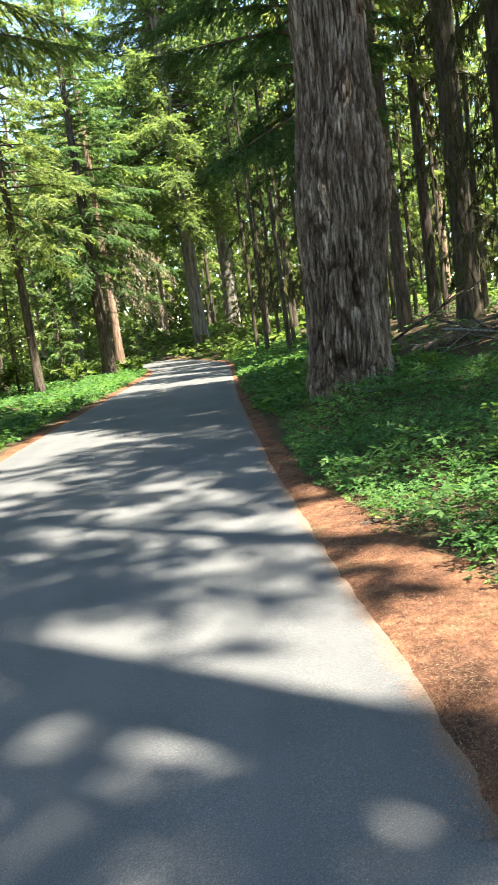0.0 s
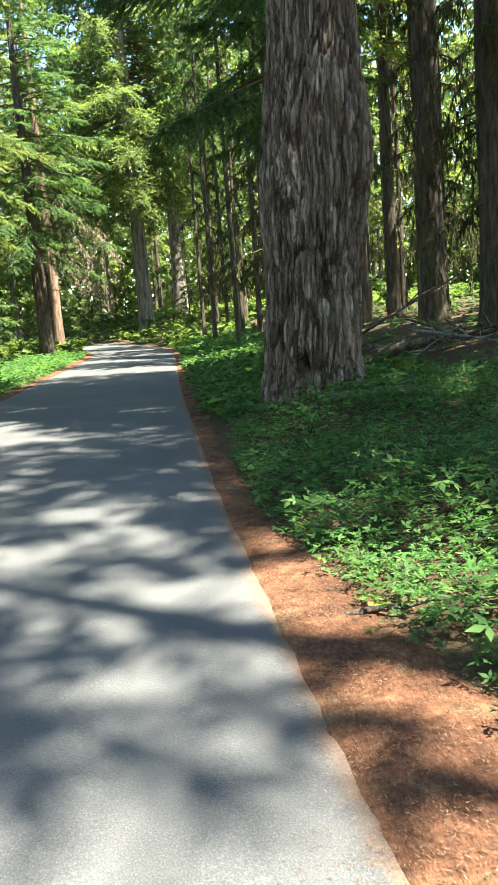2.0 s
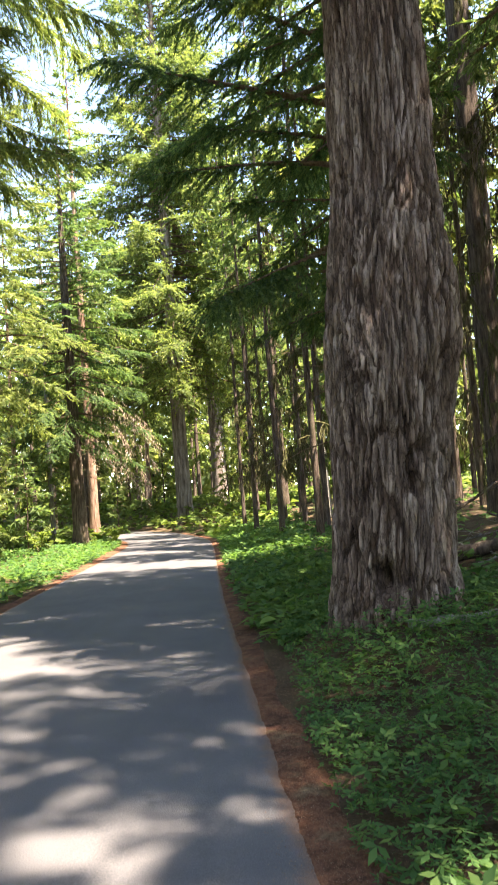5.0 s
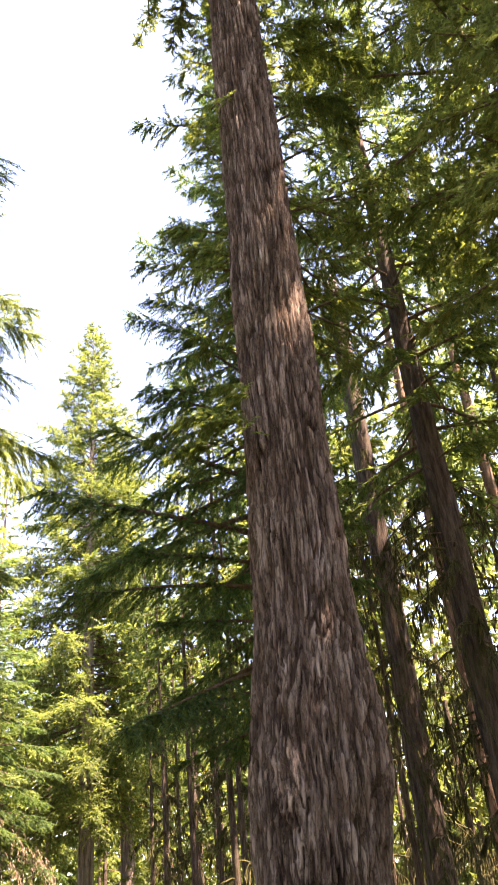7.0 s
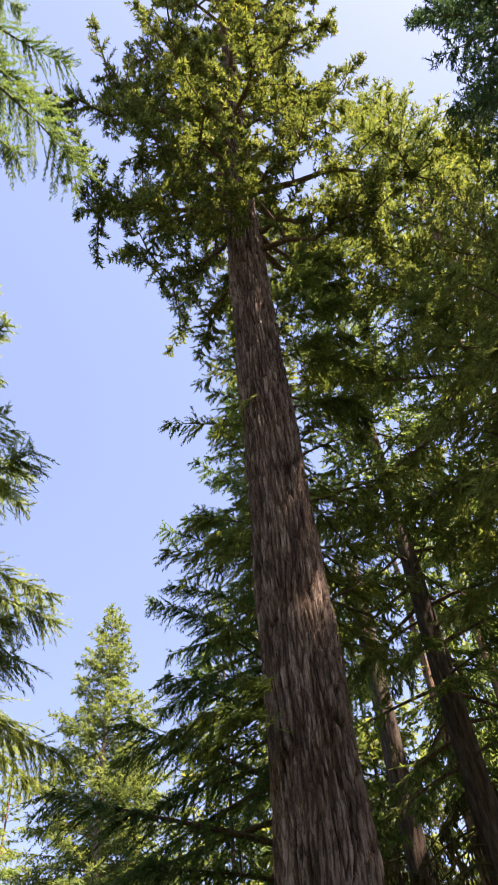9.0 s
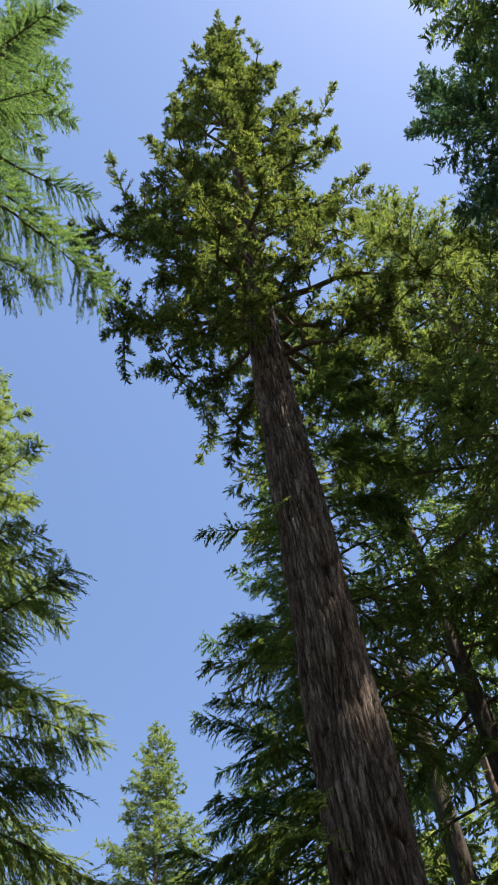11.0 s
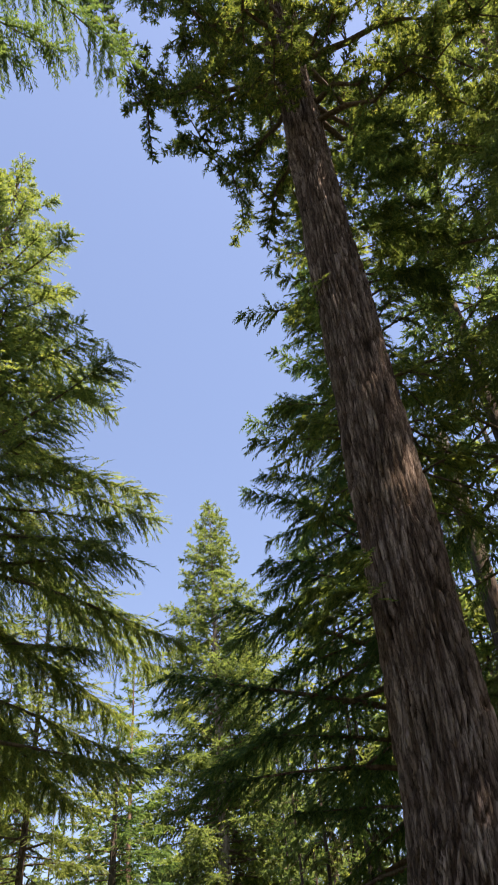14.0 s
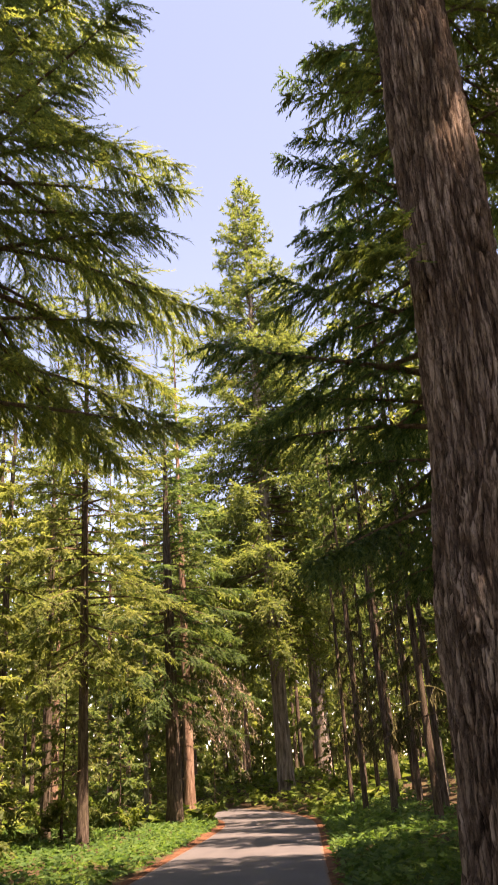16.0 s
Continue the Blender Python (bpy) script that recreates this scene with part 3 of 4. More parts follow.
# ---- the great fir beside the lane ----
def build_great_fir():
    rng = np.random.default_rng(5)
    H = 49.6
    ob = thing("great_fir_tree", (TX, TY, BIGZ), "huge old fir with deeply furrowed grey-brown bark beside the lane", "tree")
    zx = [-1, 0.4, 2.6, 5.6, 8, 11.5, 17, 20, 24, 28, 32, 36, 40, 44, H]
    ax_ = [0.0, 0.05, 0.2, 0.38, 0.42, 0.48, 0.5, 0.5, 0.5, 0.54, 0.6, 0.66, 0.7, 0.74, 0.77]
    ay_ = [0.0, 0.0, 0.05, 0.1, 0.1, 0.1, 0.0, -0.22, -0.65, -1.25, -1.9, -2.65, -3.45, -4.35, -5.7]
    rz = [-1, 0.0, 0.5, 1.6, 2.7, 3.6, 5.2, 8, 14, 20.5, 27, 37, H]
    rr = [0.8, 0.74, 0.68, 0.69, 0.72, 0.69, 0.61, 0.57, 0.52, 0.47, 0.36, 0.2, 0.02]

    def axis(z):
        return np.interp(z, zx, ax_), np.interp(z, zx, ay_)

    zs = np.concatenate([np.linspace(-0.5, 9, 250, endpoint=False), np.linspace(9, 26, 190, endpoint=False), np.linspace(26, H, 50)])
    sides = 224
    V, depth_tone = [], []
    for z in zs:
        r, (cx, cy) = float(np.interp(z, rz, rr)), axis(z)
        for k in range(sides):
            th = 2 * math.pi * k / sides
            c, s = math.cos(th), math.sin(th)
            wx = (0.9 + 0.9 * math.exp(-((z - 3.2) / 1.3) ** 2)) * noise.noise((c * 1.6, s * 1.6, z * 0.7))
            wz = 0.5 * noise.noise((c * 2.5 + 7, s * 2.5, z * 0.9))
            d1 = noise.voronoi((c * r * 13.5 + wx, s * r * 13.5 - wx, z * 0.85 + 0.3 * min(z, 4.5) + wz))[0]
            d2 = noise.voronoi((c * r * 22 + wx, s * r * 22 + 3, z * 2.3 - wz))[0]
            e1, e2 = d1[1] - d1[0], d2[1] - d2[0]
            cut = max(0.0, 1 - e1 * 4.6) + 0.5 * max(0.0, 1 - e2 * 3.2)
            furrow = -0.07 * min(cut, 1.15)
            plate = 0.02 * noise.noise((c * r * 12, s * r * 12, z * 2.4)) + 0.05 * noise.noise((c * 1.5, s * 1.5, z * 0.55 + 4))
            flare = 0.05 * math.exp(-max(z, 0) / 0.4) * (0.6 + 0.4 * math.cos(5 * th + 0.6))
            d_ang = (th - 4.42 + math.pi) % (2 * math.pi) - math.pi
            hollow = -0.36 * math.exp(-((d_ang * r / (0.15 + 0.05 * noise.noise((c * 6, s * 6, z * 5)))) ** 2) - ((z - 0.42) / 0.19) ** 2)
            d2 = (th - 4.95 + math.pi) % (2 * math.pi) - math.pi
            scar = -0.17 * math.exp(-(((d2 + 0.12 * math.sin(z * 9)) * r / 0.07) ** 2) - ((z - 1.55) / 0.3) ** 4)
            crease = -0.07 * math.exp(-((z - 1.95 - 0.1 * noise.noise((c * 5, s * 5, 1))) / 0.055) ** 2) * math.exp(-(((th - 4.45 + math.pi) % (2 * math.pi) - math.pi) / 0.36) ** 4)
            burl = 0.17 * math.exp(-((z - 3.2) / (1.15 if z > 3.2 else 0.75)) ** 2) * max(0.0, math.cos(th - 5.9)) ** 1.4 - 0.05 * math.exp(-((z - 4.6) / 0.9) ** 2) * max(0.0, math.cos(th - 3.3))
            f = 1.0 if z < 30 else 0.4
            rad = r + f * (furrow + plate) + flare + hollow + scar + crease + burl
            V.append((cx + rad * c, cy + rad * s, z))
            # Lower in furrows; hollow, scar and crease also turn darker with depth.
            depth_tone.append(min(1.0, max(0.0, 0.85 - cut + 5.0 * plate + 2.2 * (hollow + scar) + 7 * crease)))
    i, j = np.meshgrid(np.arange(len(zs) - 1), np.arange(sides), indexing="ij")
    k = (j + 1) % sides
    f = np.stack([i * sides + j, i * sides + k, (i + 1) * sides + k, (i + 1) * sides + j], -1).reshape(-1, 4)
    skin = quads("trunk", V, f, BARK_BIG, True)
    skin.attributes.new("weathering", "FLOAT", "POINT").data.foreach_set("value", np.array(depth_tone, np.float32))
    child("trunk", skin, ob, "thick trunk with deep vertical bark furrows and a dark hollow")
    twigs, lines = Tubes(), []
    for i in range(108):
        u = (i + rng.random()) / 108
        z = 20.3 + (H - 20.7) * u ** 1.02
        az = i * 2.39996 + rng.normal(0, 0.4)
        size = (4.9 * (1 - u ** 1.5) * (0.72 + 0.28 * min(1, u * 3)) + 0.55) * rng.uniform(0.5, 1.1)
        if i % 13 == 4:
            size *= 1.25
        tilt = -0.3 + 1.05 * u ** 0.8 + rng.normal(0, 0.14)
        t_ = np.linspace(0, 1, 7)
        cx, cy = axis(z)
        wig = rng.normal(0, 0.06, (7, 3)) * size * t_[:, None]
        pts = np.stack([cx + size * t_ * math.cos(az) * math.cos(tilt), cy + size * t_ * math.sin(az) * math.cos(tilt), z + size * (t_ * math.sin(tilt) - 0.12 * t_ ** 2)], 1) + wig
        one = Tubes()
        one.add(pts, (0.03 + 0.02 * size) * (1.04 - t_), 7)
        child("limb", one.mesh("limb", TWIG), ob)
        lines.append(pts[2:])
        for q in range(int(5 + size * 2.2)):
            a = pts[min(6, int(2 + 5 * rng.random() ** 0.7))]
            e = a + rng.normal(0, 1, 3) * [0.68, 0.68, 0.5] * (0.5 + 0.5 * (1 - u)) + [0, 0, 0.2]
            m = (a + e) / 2 + rng.normal(0, 0.1, 3)
            twigs.add([a, m, e], [0.025, 0.016, 0.006], 4)
            lines.append(np.array([a, m, e]))
    tagged(child("branchwork", twigs.mesh("branchwork", TWIG), ob), kind="stuff")
    v, fq = foliage(rng, lines, 22.0, 0.026, 0.135, 0.043, 0.45, 0.05, 0.36, 0.6, True)
    tufts = []
    for z, th, size in ((7.3, 3.7, 1.5), (7.6, 4.0, 1.2), (7.0, 3.5, 1.4), (7.5, 3.3, 1.6), (7.1, 3.9, 1.3), (14.6, 6.2, 1.8), (15.5, 5.5, 1.5), (15.9, 6.2, 2.3), (16.2, 5.9, 1.9), (17.0, 5.7, 2.0), (17.5, 5.4, 1.3), (18.5, 6.0, 2.2), (18.0, 5.6, 1.8), (19.3, 5.9, 2.2), (16.6, 0.1, 2.4), (14.9, 0.2, 2.2)):
        (cx, cy), r = axis(z), float(np.interp(z, rz, rr)) - 0.05
        q = np.linspace(0, 1, 5)
        tufts.append(np.stack([cx + math.cos(th) * (r + size * q * 0.8), cy + math.sin(th) * (r + size * q * 0.8), z + size * (0.25 * q - 0.4 * q ** 2)], 1))
    tv, tf = foliage(rng, tufts, 42.0, 0.016, 0.09, 0.024, 0.8, 0.3, 0.55, 0.8, True)
    tagged(child("tuft", quads("tuft", tv, tf, NEEDLE_DARK), ob, "small sunlit sprays sprouting from the trunk"), kind="stuff")
    tagged(child("crown", quads("crown", v, fq, NEEDLE_CROWN), ob, "clumped olive-green needles high on the trunk"), kind="stuff")


build_great_fir()

# ---- named trees, near first ----
def at(x, y):
    return (x, y, land_at(x, y))


conifer(11, at(2.75, 20), 31, 0.6, 4.9, 6.0, 195, leaf=0.11, wide=0.031, gap=0.022, simple=True, hang=0.38, per_m=23, flat=0.7, needles=NEEDLE_DARK, label="dense dark hemlock with sagging branches behind the great fir", dead=16, split=True, shape=1.7, shaded=0.6, rise=(-0.04, 0.7), droop=0.3)
conifer(12, at(-7.2, 18.5), 31, 0.6, 9.0, 7.0, 190, leaf=0.11, wide=0.031, gap=0.024, simple=True, hang=0.33, per_m=22, flat=0.68, needles=NEEDLE_FRESH, label="tall hemlock with drooping green sprays beside the lane", split=True, shape=1.0)
conifer(13, at(-6.7, 7.8), 46, 0.6, 14.5, 5.3, 180, leaf=0.105, wide=0.03, gap=0.027, per_m=20, simple=True, hang=0.45, needles=NEEDLE_DARK, label="tall hemlock overhanging the lane", split=True)
conifer(14, at(8.3, 8.0), 30, 0.6, 14, 2.9, 150, leaf=0.12, wide=0.038, gap=0.026, per_m=15, simple=True, needles=NEEDLE_BLUE, label="tall blue-green fir with a dense rounded crown", flat=0.6, split=True, shape=0.45)
conifer(15, at(7.6, 14.6), 37, 0.7, 12, 5.0, 165, leaf=0.14, wide=0.045, gap=0.028, per_m=13, simple=True, needles=NEEDLE_OLIVE, bark=BARK_RED, lean=(0.9, -0.9), flat=0.5, hang=0.1, label="sunlit olive conifer with bare reddish limbs on the bank", dead=20, split=True, shape=0.6, rise=(-0.1, 0.9))
conifer(29, at(2.4, 15.8), 28, 0.26, 10.5, 2.9, 115, leaf=0.1, wide=0.03, gap=0.02, per_m=15, simple=True, needles=NEEDLE_MID, label="slim hemlock growing close behind the great fir", hang=0.35, dead=10, split=True, shape=0.7, lean=(0.4, -0.7))
broken_snag(16, at(6.9, 25.7), 20.6, 0.7, "dark broken-topped dead conifer on the bank with mossy limbs")
conifer(17, at(6.7, 20.0), 33, 0.74, 9.5, 4.4, 105, leaf=0.16, wide=0.05, gap=0.036, simple=True, needles=NEEDLE_DARK, label="thick dark conifer with flaring roots on the bank", dead=34, moss=34, sides=28, rings=50, split=True)
conifer(18, at(-9.6, 36.5), 27, 0.42, 6.0, 4.6, 170, leaf=0.19, wide=0.055, gap=0.045, per_m=13, simple=True, flat=0.65, needles=NEEDLE_SUN, label="slim dark-trunked hemlock on the grassy verge", dead=18)
conifer(19, at(-9.0, 51.5), 26, 0.85, 5.5, 5.4, 150, leaf=0.23, wide=0.075, gap=0.06, per_m=11, simple=True, needles=NEEDLE_DARK, label="dark hemlock with pale hanging dead boughs by the bend", dead=16, hanging=14)
conifer(20, at(-9.6, 60), 34, 0.7, 9.0, 4.2, 100, leaf=0.4, wide=0.15, gap=0.15, per_m=9, simple=True, needles=NEEDLE_SUN, bark=BARK_RED, label="sunlit red-barked conifer behind the bend")
conifer(21, at(-4.2, 72), 58, 1.3, 10, 11.0, 430, leaf=0.33, wide=0.14, gap=0.13, per_m=8, simple=True, needles=NEEDLE_MID, bark=BARK_GREY, label="tall sunlit fir spire beyond the bend", twig_max=2.0, shape=0.8, flat=0.5)
conifer(22, at(-1.3, 80), 46, 1.4, 14, 6.5, 170, leaf=0.55, wide=0.26, gap=0.18, per_m=8, simple=True, needles=NEEDLE_MID, bark=BARK_GREY, label="massive grey-barked fir beyond the bend", twig_max=1.8)
conifer(23, at(5.95, -1.45), 36, 0.95, 23, 3.6, 70, leaf=0.34, wide=0.12, gap=0.14, per_m=8, simple=True, needles=NEEDLE_MID, label="straight tall conifer with a high crown on the bank")
conifer(24, at(6.9, 0.9), 34, 0.45, 17, 2.9, 30, leaf=0.26, wide=0.13, gap=0.07, per_m=8, simple=True, needles=NEEDLE_MID, label="open-crowned conifer with gaps between its boughs", droop=0.1)
conifer(26, at(6.9, -4.3), 33, 0.5, 16, 3.1, 80, leaf=0.28, wide=0.13, gap=0.08, per_m=8, simple=True, needles=NEEDLE_MID, label="open-crowned conifer farther up the bank", droop=0.1)
conifer(27, at(9.7, 3.3), 31, 0.6, 12, 3.0, 50, leaf=0.26, wide=0.13, gap=0.08, per_m=10, simple=True, needles=NEEDLE_MID, label="leafy conifer shading the bank")
conifer(28, at(7.4, 11.9), 22, 0.5, 8, 3.8, 105, leaf=0.125, wide=0.034, gap=0.026, simple=True, needles=NEEDLE_SUN, label="young hemlock with bright sprays at the top of the bank", split=True)
conifer(25, at(8.1, 5.2), 30, 0.6, 14, 3.0, 120, leaf=0.13, wide=0.045, gap=0.03, per_m=13, simple=True, needles=NEEDLE_MID, label="leafy conifer on the bank above the lane", shape=0.6)
conifer(30, at(7.7, 3.7), 31, 0.55, 15, 2.9, 40, leaf=0.2, wide=0.08, gap=0.05, per_m=11, simple=True, needles=NEEDLE_MID, label="full-crowned conifer on the bank above the lane", shape=0.55)

# ---- the rest of the forest ----
KINDS = []
for k, (h, d, b, r, n, nd, bk) in enumerate([(26, 0.4, 5, 3.4, 62, NEEDLE_MID, BARK), (30, 0.5, 9, 3.6, 60, NEEDLE_SUN, BARK), (22, 0.3, 3, 3.0, 60, NEEDLE_DARK, BARK_PALE),
                                           (17, 0.22, 4, 2.3, 44, NEEDLE_SUN, BARK_PALE), (34, 0.55, 12, 3.8, 58, NEEDLE_MID, BARK_RED),
                                           (8, 0.12, 0.5, 2.0, 44, NEEDLE_SUN, BARK), (5, 0.08, 0.3, 1.5, 30, NEEDLE_MID, BARK),
                                           (28, 0.45, 4, 3.8, 50, NEEDLE_SUN, BARK), (32, 0.5, 6, 4.2, 50, NEEDLE_MID, BARK_RED),
                                           (24, 0.24, 12, 2.3, 40, NEEDLE_MID, BARK)]):
    KINDS.append((h, d, b, r, n, nd, bk))
LABELS = ["green hemlock in the forest", "tall yellow-green conifer in the forest", "dark dense conifer with a pale trunk", "slender pale-trunked young conifer", "tall red-barked conifer in the forest", "bright young conifer branched to the ground", "small green conifer sapling", "far sunlit conifer in the forest", "far green conifer in the forest", "slim bare-stemmed conifer with a high crown"]
rng = np.random.default_rng(77)
taken = [(1.5, 13.5), (2.75, 20), (-7.6, 18.5), (-6.6, 10.2), (7.2, 9.5), (7.3, 12.2), (8.5, 16.2), (6.9, 25.7), (6.7, 20), (-9.6, 36.5), (-9, 51.5), (-9.6, 60), (-4.2, 72), (-1.3, 80)]
SLIM = [(1.8, 38.5, 9), (2.5, 30.0, 9), (0.9, 45, 9), (0.4, 52, 9), (1.4, 58, 9), (3.4, 36, 9), (4.4, 44, 2), (9.5, 33, 9), (11.5, 27, 4), (5.2, 34, 9), (2.6, 49, 9), (10.2, 22.5, 9), (12.8, 30.5, 9),
        (3.0, 41, 9), (1.9, 53, 9), (4.0, 55, 9), (6.2, 39, 9), (7.8, 44, 9), (8.9, 37, 9), (11.0, 41, 9), (6.0, 50, 9), (9.8, 48, 9), (13.5, 36, 9), (8.0, 31, 9), (12.2, 46, 9),
        (5.6, 29.5, 1), (7.6, 33.5, 1), (6.6, 42.5, 1), (8.6, 51, 0), (10.2, 29.5, 4), (11.8, 15.2, 0), (14.2, 18.5, 1), (10.6, 18.8, 4), (15.5, 23.5, 0), (15, 41, 1), (17, 50, 7), (20, 43, 8), (13, 57, 7), (9, 63, 8), (-12.5, 33, 3), (-13.5, 44, 0), (-11.5, 56, 2), (-12.6, 26.5, 5), (-15.5, 36, 1), (-11.8, 41, 5), (-17, 47, 1), (-14.5, 52, 5), (-16, 29, 3), (-12, 21, 3), (-19, 40, 0), (-13, 62, 5), (-18, 57, 1),
        (-17.5, 33, 1), (-20.5, 30, 0), (-15.5, 23.5, 1), (-22, 36, 1), (-24, 28, 0), (-19.5, 51.5, 1), (-23, 45, 0), (-16.5, 42, 5), (-13.2, 30.5, 5), (-10.6, 46, 6), (-11, 30, 6), (-14.2, 39, 5), (-8.8, 65.5, 6), (1.5, 66, 5), (-0.5, 71, 5), (3.5, 61, 0), (-6.5, 80, 5), (-10, 83, 5), (-14, 68, 1), (-19, 66, 0), (-24, 62, 1), (-12.5, 74, 0), (-27, 52, 0), (-22, 71, 4), (-30, 60, 1), (-3.5, 88, 7), (-9, 92, 8), (-15, 86, 7), (2.5, 90, 8), (7, 84, 7), (-20, 80, 8)]
masters = {}
FAR = []


def plant(x, y, k, turn, scale):
    if k not in masters:
        h, d, b, r, n, nd, bk = KINDS[k]
        masters[k] = conifer(200 + k, (0, 0, 0), h, d, b, r, n, flat=0.55, leaf=0.62 if k in (7, 8) else 0.29, wide=0.3 if k in (7, 8) else 0.125, gap=0.24 if k in (7, 8) else 0.1, per_m=6 if k in (7, 8) else 14, moss=14 if k == 9 else 0, simple=True, needles=nd, bark=bk, label=LABELS[k], group="forest trees", sides=10, rings=14, dead=0 if k in (7, 8) else 12)
        masters[k].matrix_basis = Matrix.Translation(at(x, y)) @ pose(0, 0, 0, 0, 0, turn)
        return
    masters_scale = masters[k].scale.copy()
    ob = copy_thing(masters[k], Matrix.Translation(at(x, y)) @ pose(0, 0, 0, 0, 0, turn))
    ob.scale = [s * scale for s in masters_scale]


for x, y, k in SLIM:
    plant(x, y, k, float(rng.uniform(0, 360)), 1.0)
    taken.append((x, y))
cand = np.column_stack([rng.uniform(-70, 70, 14000), rng.uniform(-40, 135, 14000)])
dist = np.abs(lateral(cand))
made = 0
for (x, y), dl in zip(cand, dist):
    if dl < 6.5 or made >= 300 or (y < -6 and rng.random() < 0.4):
        continue
    s = (x + 1) * 0.8 - (y - 6) * 0.6
    off = abs((x + 1) * 0.6 + (y - 6) * 0.8)
    if (s > 0 and s < 30 and off < 3.2) or (4 < x < 12 and -6 < y < 12):
        continue
    if -9.5 < x < 0 and 6 < y < 62:
        continue
    if 0 < x < 7 and 5 < y < 34:
        continue
    if 3 < x < 30 and 15 < y < 62 and rng.random() < 0.55:
        continue
    if -12 < x < 24 and 38 < y < 80 and rng.random() < 0.6:
        continue
    near = 3.6 if y < 70 else 5.0
    if min((x - a) ** 2 + (y - b) ** 2 for a, b in taken) < near ** 2:
        continue
    taken.append((x, y))
    made += 1
    far = y > 72 or abs(x) > 26 or y < -14
    kind = int(rng.integers(7, 9)) if far and rng.random() < 0.75 else int(rng.choice(7, p=[0.18, 0.15, 0.15, 0.14, 0.1, 0.17, 0.11]))
    if 3 < x < 30 and 15 < y < 62:
        kind = int(rng.choice([9, 1, 4]))
    tall = 0.8 if x > 3 and -12 < y < 60 else 1.0
    turn, scale = float(rng.uniform(0, 360)), tall * float(rng.uniform(0.8, 1.15))
    if kind in (7, 8):
        FAR.append((kind, float(x), float(y), turn, scale))
    else:
        plant(x, y, kind, turn, scale)



def far_woods():
    """The woods beyond the nearer trees: a deep ring of leafy clumps, taller farther off."""
    rng = np.random.default_rng(9)
    n = 80000
    az = np.where(rng.random(n) < 0.75, rng.uniform(0.15 * np.pi, 0.85 * np.pi, n), rng.uniform(0, 2 * np.pi, n))
    r = rng.uniform(85, 150, n)
    top = 36 + 7 * np.sin(az * 23) + 5 * np.sin(az * 57 + r * 0.3) + (r - 85) * 0.18
    z = rng.random(n) ** 1.5 * top
    pos = np.column_stack([r * np.cos(az) - 3, r * np.sin(az) + 40, z + 0.5])
    way = unit(rng.normal(0, 1, (n, 3)) + [0, 0, -0.5])
    side = unit(np.cross(way, rng.normal(0, 1, (n, 3))))
    size = rng.uniform(0.7, 1.6, n)
    v, f = leaf_tris(pos, way, side, 1.5 * size, 0.9 * size)
    tagged(new("far_woods", quads("far_woods", v, f, NEEDLE_MID)), "mixed green woods far behind the nearer trees", "woods", kind="stuff")


far_woods()


def far_trees():
    """The farther trees, past counting: their trunks and crowns gathered into one stand."""
    for part_name, label in (("trunk", "distant conifer trunks"), ("crown", "distant conifer crowns")):
        V, F, n = [], [], 0
        for k, x, y, turn, scale in FAR:
            me = [c for c in masters[k].children if c.name.startswith(part_name)][0].data
            v = np.empty(len(me.vertices) * 3, np.float32)
            me.vertices.foreach_get("co", v)
            f = np.empty(len(me.loops), np.int32)
            me.loops.foreach_get("vertex_index", f)
            c, s_ = math.cos(radians(turn)), math.sin(radians(turn))
            v = v.reshape(-1, 3) @ np.array([[c, s_, 0], [-s_, c, 0], [0, 0, 1]]) * scale + [x, y, land_at(x, y)]
            V.append(v), F.append(f.reshape(len(me.polygons), -1) + n)
            n += len(v)
        mat = BARK if part_name == "trunk" else NEEDLE_MID
        tagged(new("far_woods", quads("far_woods", np.concatenate(V), np.concatenate(F), mat, part_name == "trunk")), label + " deep in the forest", "woods", kind="stuff")


far_trees()

# ---- herbs and grass ----
def herb_cover(name, label, seed, spots, size, mat, leaves=(3, 6), tall=(0.08, 0.28), slender=0.75, simple=False, lobed=False):
    rng = np.random.default_rng(seed)
    n = len(spots)
    z = land(spots)
    count = rng.integers(leaves[0], leaves[1], n)
    idx = np.repeat(np.arange(n), count)
    az = rng.uniform(0, 6.28, len(idx))
    h = rng.uniform(*tall, n)[idx] * rng.uniform(0.6, 1.1, len(idx))
    pos = np.column_stack([spots[idx], z[idx] + h])
    out = rng.uniform(0.01, 0.08, len(idx))
    pos[:, 0] += np.cos(az) * out
    pos[:, 1] += np.sin(az) * out
    way = unit(np.column_stack([np.cos(az), np.sin(az), rng.normal(-0.05, 0.35, len(idx))]))
    side = unit(np.cross(way, np.array([0, 0, 1.0]) + rng.normal(0, 0.3, way.shape)))
    L = size * rng.uniform(0.6, 1.3, len(idx))
    if lobed:
        turned = [unit(way * math.cos(a) + side * math.sin(a)) for a in (-1.25, 0.0, 1.25)]
        across = [unit(side * math.cos(a) - way * math.sin(a)) for a in (-1.25, 0.0, 1.25)]
        pos, way, side = np.concatenate([pos] * 3), np.concatenate(turned), np.concatenate(across)
        L = np.concatenate([L * 0.8, L, L * 0.8])
    v, f = (leaf_tris if simple else leaf_quads)(pos, way, side, L, L * slender)
    tagged(new(name, quads(name, v, f, mat)), label, "undergrowth", kind="stuff")


